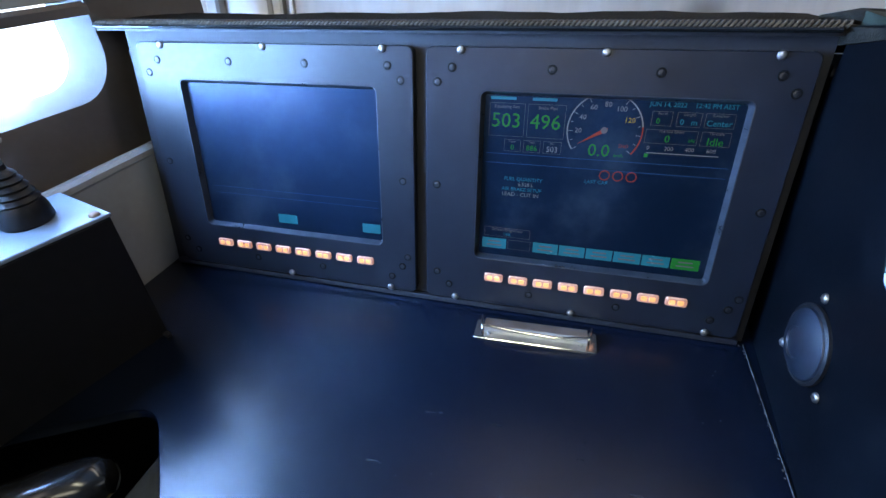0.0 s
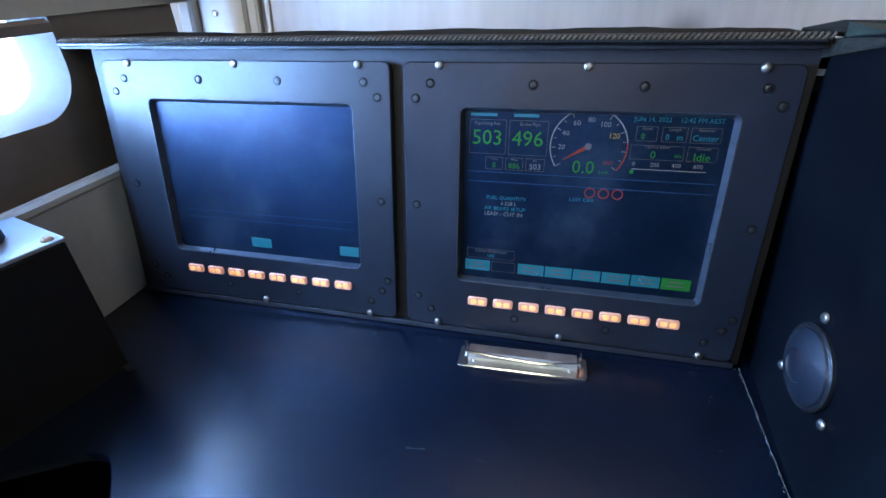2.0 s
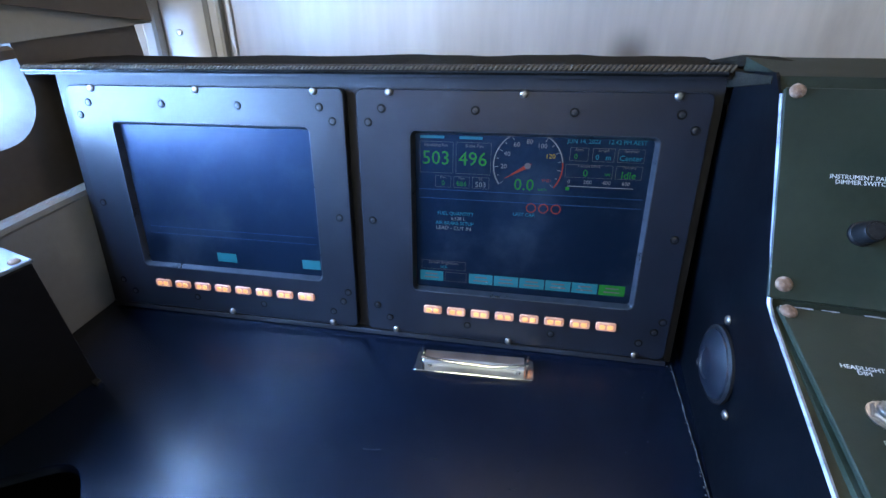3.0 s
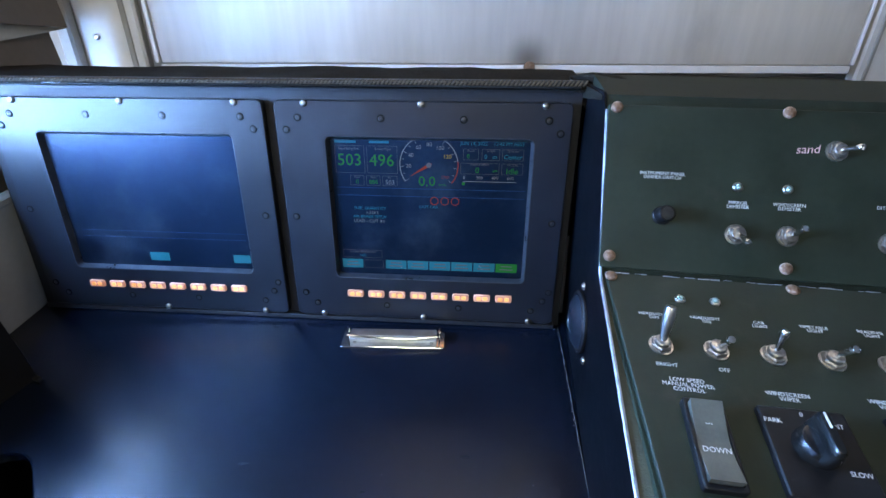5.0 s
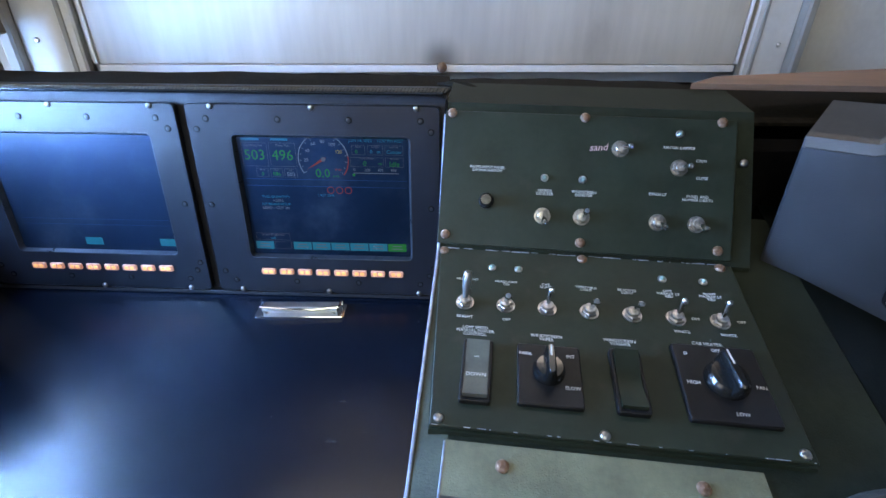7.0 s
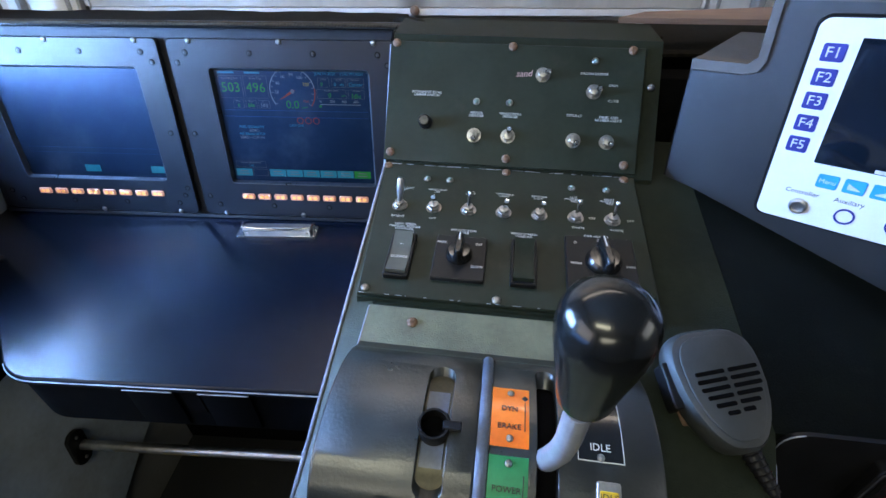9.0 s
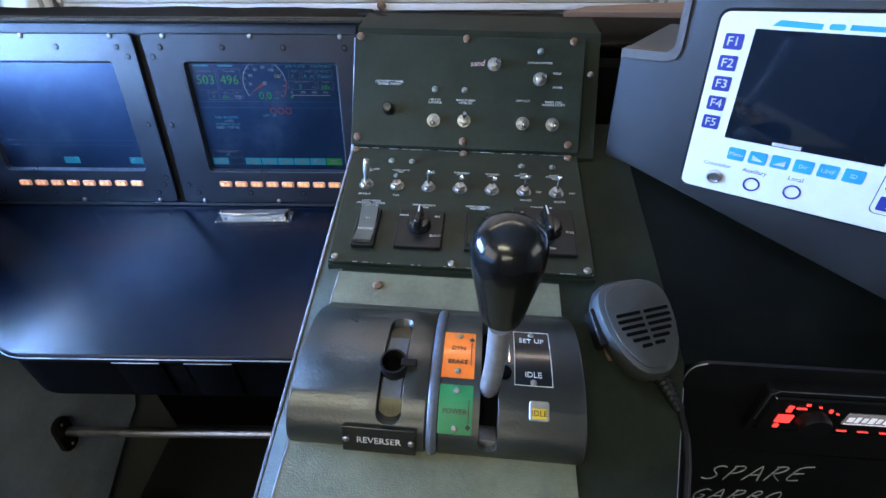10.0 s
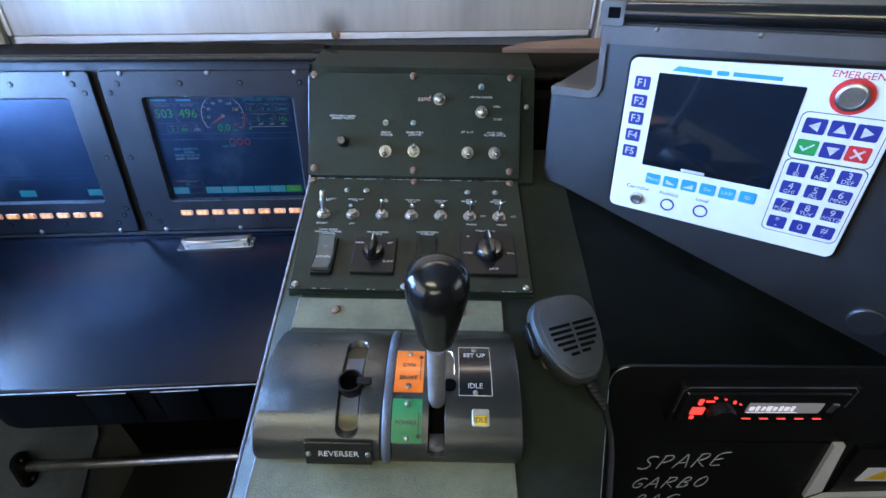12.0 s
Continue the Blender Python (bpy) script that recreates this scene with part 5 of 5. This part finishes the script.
for word, u, z, pitch, high in (("SPARE", 0.469, 0.829, 0.0218, 0.033), ("GARBO", 0.471, 0.777, 0.0205, 0.029), ("BAG", 0.486, 0.730, 0.0210, 0.028)):
    bm = bmesh.new()
    for k, letter in enumerate(word):
        for stroke in STROKES[letter]:
            tube([(k * pitch + x * pitch * 1.12 + 0.22 * y * high, y * high, 0.0001) for x, y in eased(stroke)], 0.00085, bm=bm, seg=5)
    part("word", bm, CHALK, words, m=LOCK @ T(u, z, 0.0, 0, 0, 8 if word == "SPARE" else 5))
sign_frame = thing("sign_holder", "pale grey bracket with a warning sticker", "bracket", LOCK)
part("upright", faces_from(bmesh.new(), [[(0.684, 0.905, z), (0.697, 0.905, z), (0.728, 0.788, z), (0.712, 0.770, z)] for z in (0.0, 0.005)]), WHITEWALL, sign_frame, m=LOCK)
part("back", faces_from(bmesh.new(), [[(0.716, 0.90, z), (1.0, 0.90, z), (1.0, 0.74, z), (0.745, 0.74, z)] for z in (-0.002, 0.006)]), BLACK, sign_frame, m=LOCK)
part("shelf", faces_from(bmesh.new(), [[(0.7285, 0.788, z), (1.0, 0.815, z), (1.0, 0.775, z), (0.7125, 0.765, z)] for z in (0.006, 0.012)]), WHITEWALL, sign_frame, m=LOCK)
st = part("sticker", slab(0.09, 0.034, 0.0006, 0.002, 0.0002, T(0.795, 0.842, 0.0065, 0, 0, 2)), WHITE, sign_frame, "white sticker", LOCK)
bm = faces_from(bmesh.new(), [[(0.760, 0.829, z), (0.788, 0.830, z), (0.774, 0.854, z)] for z in (0.0072, 0.0076)])
part("warning_triangle", bm, YELLOW, st, m=LOCK)

# ---- train radio cabinet ----
ICE = frame_of((0.737, -0.264, 1.086), (math.cos(radians(-40)), math.sin(radians(-40)), 0), (0, 0, 1)) @ T(0, 0, 0, 0, 0, 5.5)
cab = thing("radio_cabinet", "blue grey textured cabinet carrying a train radio", "cabinet", ICE)


def plate_poly(pts, z0, z1, e=0.002):
    cx0, cy0 = sum(p[0] for p in pts) / len(pts), sum(p[1] for p in pts) / len(pts)
    ins = [(x + math.copysign(min(e, abs(cx0 - x)), cx0 - x), y + math.copysign(min(e, abs(cy0 - y)), cy0 - y)) for x, y in pts]
    return faces_from(bmesh.new(), [[(x, y, z0) for x, y in pts], [(x, y, z1 - e) for x, y in pts], [(x, y, z1) for x, y in ins]])


part("body", plate_poly([(-0.100, 0.1425), (-0.106, -0.03), (-0.07, -0.15), (0.46, -0.20), (0.46, 0.2225), (-0.040, 0.2215), (-0.0385, 0.150), (-0.0465, 0.1425)], -0.16, -0.003), CABINET, cab, m=ICE)
part("hood", plate_poly([(-0.0990, 0.1445), (-0.0990, 0.1345), (-0.0495, 0.1345), (-0.0380, 0.1380), (-0.0330, 0.1480), (-0.0330, 0.2030), (0.40, 0.2060), (0.40, 0.2240), (-0.0400, 0.2230), (-0.0400, 0.152), (-0.0480, 0.1445)], -0.02, 0.0005, 0.0012), HOOD, cab, "grey brown trim bracket", ICE)
for s in (0.021, 0.1196, 0.22):
    part("trim_screw", SCREW_SMALL, RUST, cab, m=ICE @ T(s, 0.2195, 0.0004))
knob2 = part("blank_plug", lathe([(0.019, -0.003), (0.019, 0.0), (0.017, 0.002), (0, 0.0028)], seg=26), CABINET, cab, "round blanking plug", ICE @ T(0.306, -0.072, 0))
roller = thing("sunblind_roller", "black sunblind roller tube above the cabinet", "roller", ICE)
part("tube", tube([(-0.012, 0.2360, 0.002), (0.42, 0.2380, 0.002)], 0.0115, seg=18), GLOSS, roller, m=ICE)
part("bracket", slab(0.028, 0.026, 0.014, 0.003, 0.001, T(-0.0265, 0.2350, -0.004)), HOOD, roller, m=ICE)
part("bracket_slot", slab(0.013, 0.011, 0.001, 0.001, 0.0003, T(-0.0245, 0.2365, 0.0100)), VOID, roller, m=ICE)
def keystone(bm):
    """Lets the upper edge rise a little towards one end, as the moulding does."""
    for v in bm.verts:
        v.co.y += 0.030 * v.co.x * max(0.0, v.co.y) / 0.19
    return bm


tr = thing("train_radio", "white keypad train radio panel with a dark screen", "radio", ICE)
part("case", keystone(slab(0.255, 0.197, 0.0045, 0.010, 0.0015, T(0.1245, 0.094, -0.003))), BLACK, tr, "dark grey rim", ICE)
part("face", keystone(slab(0.2490, 0.1915, 0.0022, 0.008, 0.0006, T(0.1245, 0.0943, 0.0012))), WHITE, tr, "white membrane face", ICE)
KF = ICE @ T(0, 0, 0.0035)
part("screen", slab(0.139, 0.1120, 0.0006, 0.001, 0.0002, T(0.1027, 0.1202, 0)), GLASS_CLEAR, tr, "dark reflective screen", KF)
part("screen_mark", slab(0.026, 0.0035, 0.0002, 0.0004, 0.0001, T(0.092, 0.0668, 0.0006), seg=1), INK_W, tr, m=KF)


def key(s, t, w, h, mtl, text="", size=0.009, sub=""):
    k = part("key", slab(w, h, 0.0009, 0.0018, 0.0004, T(s, t, 0), seg=3), mtl, tr, m=KF)
    if text:
        writing("lettering", text, size, INK_W, k, KF @ T(s, t + (0.0022 if sub else 0), 0.0010), depth=0.0001)
    if sub:
        writing("lettering", sub, size * 0.58, INK_W, k, KF @ T(s, t - 0.0042, 0.0010), depth=0.0001)
    return k


for k in range(5):
    key(0.0168 - 0.0003 * k, 0.163 - 0.02105 * k, 0.0172, 0.0152, NAVY, "F%d" % (k + 1), 0.0125)
cols, rows = (0.1893, 0.2112, 0.2331), (0.0925, 0.0711, 0.0495, 0.0280)
subs = ("@", "ABC", "DEF", "GHI", "JKL", "MNO", "PQRS", "TUV", "WXYZ", "+", "", "-")
for k, s in enumerate("123456789*0#"):
    key(cols[k % 3], rows[k // 3], 0.0172, 0.0150, NAVY, s, 0.0105, subs[k])


def glyph(parent, pts, mtl, s, t):
    part("symbol", faces_from(bmesh.new(), [[(x, y, z) for x, y in pts] for z in (0.0009, 0.0012)]), mtl, parent, m=KF @ T(s, t, 0))


for s, t, ang in ((0.1893, 0.1400, 90), (0.2105, 0.1402, 0), (0.2310, 0.1398, -90), (0.2105, 0.1178, 180)):
    k = key(s, t, 0.0185, 0.0160, NAVY)
    ca, sa = math.cos(radians(ang)), math.sin(radians(ang))
    glyph(k, [(x * ca - y * sa, x * sa + y * ca) for x, y in ((-0.0052, -0.0038), (0.0052, -0.0038), (0, 0.0050))], INK_W, s, t)
k = key(0.1893, 0.1176, 0.0185, 0.0160, GREEN)
glyph(k, [(-0.0062, 0.0004), (-0.0048, 0.0016), (-0.0020, -0.0016), (0.0052, 0.0046), (0.0062, 0.0034), (-0.0020, -0.0044)], INK_W, 0.1893, 0.1176)
k = key(0.2310, 0.1182, 0.0185, 0.0160, RED)
for a in (45, -45):
    part("symbol", slab(0.0130, 0.0020, 0.0003, 0.0003, 0.0001, T(0.2310, 0.1182, 0.0009, 0, 0, a), seg=1), INK_W, k, m=KF)
for i, s in enumerate(("Menu", "", "", "Dir", "UHF", "ID")):
    k = key(0.0498 + 0.02095 * i, 0.0478 + 0.0003 * i, 0.0170, 0.0140, CYAN, s, 0.0062)
    if not s:
        glyph(k, [(-0.005, -0.003), (0.005, -0.003), (0.005, 0.003 if i == 2 else -0.0022), (-0.005, -0.0022 if i == 2 else 0.003)], INK_W, 0.0498 + 0.02095 * i, 0.0478)
for s, t, name in ((0.0348, 0.0165, "Controller"), (0.0730, 0.0168, "Auxiliary"), (0.1114, 0.0185, "Local")):
    part("socket_ring", lathe([(0.0082, 0), (0.0082, 0.0010), (0.0066, 0.0010), (0.0066, 0.0)], seg=26, caps=False), NAVY if s > 0.05 else ALU, tr, m=KF @ T(s, t, 0))
    writing("lettering", name, 0.0066, INK_K, tr, KF @ T(s - 0.001, t + 0.0150, 0.0001), depth=0.0001)
part("data_socket", lathe([(0.0075, 0), (0.0075, 0.004), (0.006, 0.0045), (0.0055, 0.002), (0, 0.002)], seg=24), ALU, tr, "metal round socket", KF @ T(0.0348, 0.0165, 0))
em = part("emergency_button", lathe([(0.0170, 0), (0.0170, 0.0012), (0.0140, 0.0013)], seg=36), RED, tr, "steel emergency button with a red ring", KF @ T(0.2085, 0.1718, 0))
part("cap", lathe([(0.0128, 0.001), (0.0128, 0.0045), (0.0115, 0.0055), (0.0095, 0.0056), (0.0090, 0.0048), (0, 0.0048)], seg=36), ALU, em, m=KF @ T(0.2085, 0.1718, 0))
writing("lettering", "EMERGENCY", 0.0090, RED, tr, KF @ T(0.2130, 0.1868 + 0.004, 0.0001, 0, 0, 0), depth=0.0001, spacing=1.02)
for sc, tc, wd, h in ((0.2105, 0.1290, 0.070, 0.0500), (0.2112, 0.0600, 0.070, 0.0880)):
    part("key_group_line", ring_plate(wd, h, wd - 0.0008, h - 0.0008, 0.0002, 0.006, 0.0056, sc, tc, sc, tc), HOOD, tr, m=KF)
for pts in (((0.046, 0.1795), (0.086, 0.1785), (0.086, 0.1835), (0.052, 0.1850)), ((0.106, 0.1795), (0.150, 0.1795), (0.150, 0.1835), (0.106, 0.1840))):
    part("logo_shape", faces_from(bmesh.new(), [[(x, y, z) for x, y in pts] for z in (0.0, 0.0002)]), CYAN, tr, m=KF)
part("logo_mark", slab(0.012, 0.0050, 0.0002, 0.002, 0.0001, T(0.0965, 0.1815, 0), seg=3), CYAN, tr, m=KF)

# ---- speaker in the console's side ----
SPM = frame_of((0.3182, -0.150, 0.995), (0, -1, 0), (0, 0, 1))
sp = thing("speaker", "round black speaker bowl screwed to the console side", "speaker", SPM)
part("rim", lathe([(0.0335, 0), (0.0335, 0.0025), (0.0315, 0.0040), (0.0300, 0.0030)], seg=40), BLACK, sp, m=SPM)
part("dome", lathe([(0.0305, 0.001), (0.0290, 0.0045), (0.022, 0.0085), (0.0135, 0.0105), (0.0125, 0.0090), (0.006, 0.0100), (0, 0.0102)], seg=40), PLATE, sp, "satin blue black dished cone", SPM)
for dy, dz in ((0.008, 0.041), (0.031, -0.028), (-0.038, -0.019)):
    part("screw", SCREW, STEEL, sp, m=Matrix.Translation((0, dy, dz)) @ SPM)

# ---- control box and handles on the left ----
BOX = T(-0.316, -0.183, 0.9, 0, 0, -15)
cbox = thing("control_box", "black steel control box with a pale blue grey top", "control box", BOX)
part("body", block(-0.098, -0.27, 0.0, 0.0, 0.0, 0.158, 0.002), BLACK, cbox, m=BOX)
part("lid", block(-0.099, -0.271, 0.1585, 0.001, 0.001, 0.162, 0.001), LID, cbox, "blue grey lid", BOX)
part("base_tab", slab(0.010, 0.006, 0.004, 0.001, 0.0005, T(0.004, -0.004, 0)), BLACK, cbox, m=BOX)
part("lid_screw", SCREW_RUST, RUST, cbox, m=BOX @ T(-0.008, -0.010, 0.162))
gm = BOX @ T(-0.056, -0.047, 0.162) @ Matrix.Diagonal((0.74, 0.74, 0.73, 1))
jb = thing("joystick", "black rubber bellows joystick on the control box", "joystick", gm)
pr = [(0.029, 0.0), (0.031, 0.003), (0.030, 0.018), (0.027, 0.028)]
for k in range(5):
    z = 0.030 + 0.0085 * k
    r = 0.0255 - 0.0028 * k
    pr += [(r, z), (r + 0.0022, z + 0.003), (r, z + 0.006)]
pr += [(0.0095, 0.074), (0.0090, 0.080), (0, 0.080)]
part("bellows", lathe(pr, seg=28), BLACK, jb, m=gm)
part("stem", lathe([(0.0085, 0.078), (0.0085, 0.105)], seg=18), ALU, jb, "pale grey stem", gm)
part("cap", lathe([(0.0085, 0.105), (0.019, 0.106), (0.020, 0.109), (0.018, 0.112), (0, 0.1125)], seg=24), WALL, jb, "pale round cap", gm)
hb = thing("brake_handle", "glossy black rounded brake handle below the desk", "handle")
part("grip", tube([(-0.41, -0.424, 0.862), (-0.37, -0.401, 0.867), (-0.335, -0.380, 0.870), (-0.30, -0.358, 0.871), (-0.278, -0.345, 0.871), (-0.266, -0.338, 0.871), (-0.259, -0.334, 0.871), (-0.256, -0.332, 0.871)], [0.015, 0.016, 0.019, 0.0225, 0.0230, 0.0205, 0.0145, 0.004], seg=26), GLOSS, hb)
part("post", lathe([(0.012, 0.0), (0.012, 0.83)], seg=18), DARKSTEEL, hb, m=T(-0.405, -0.421, 0))
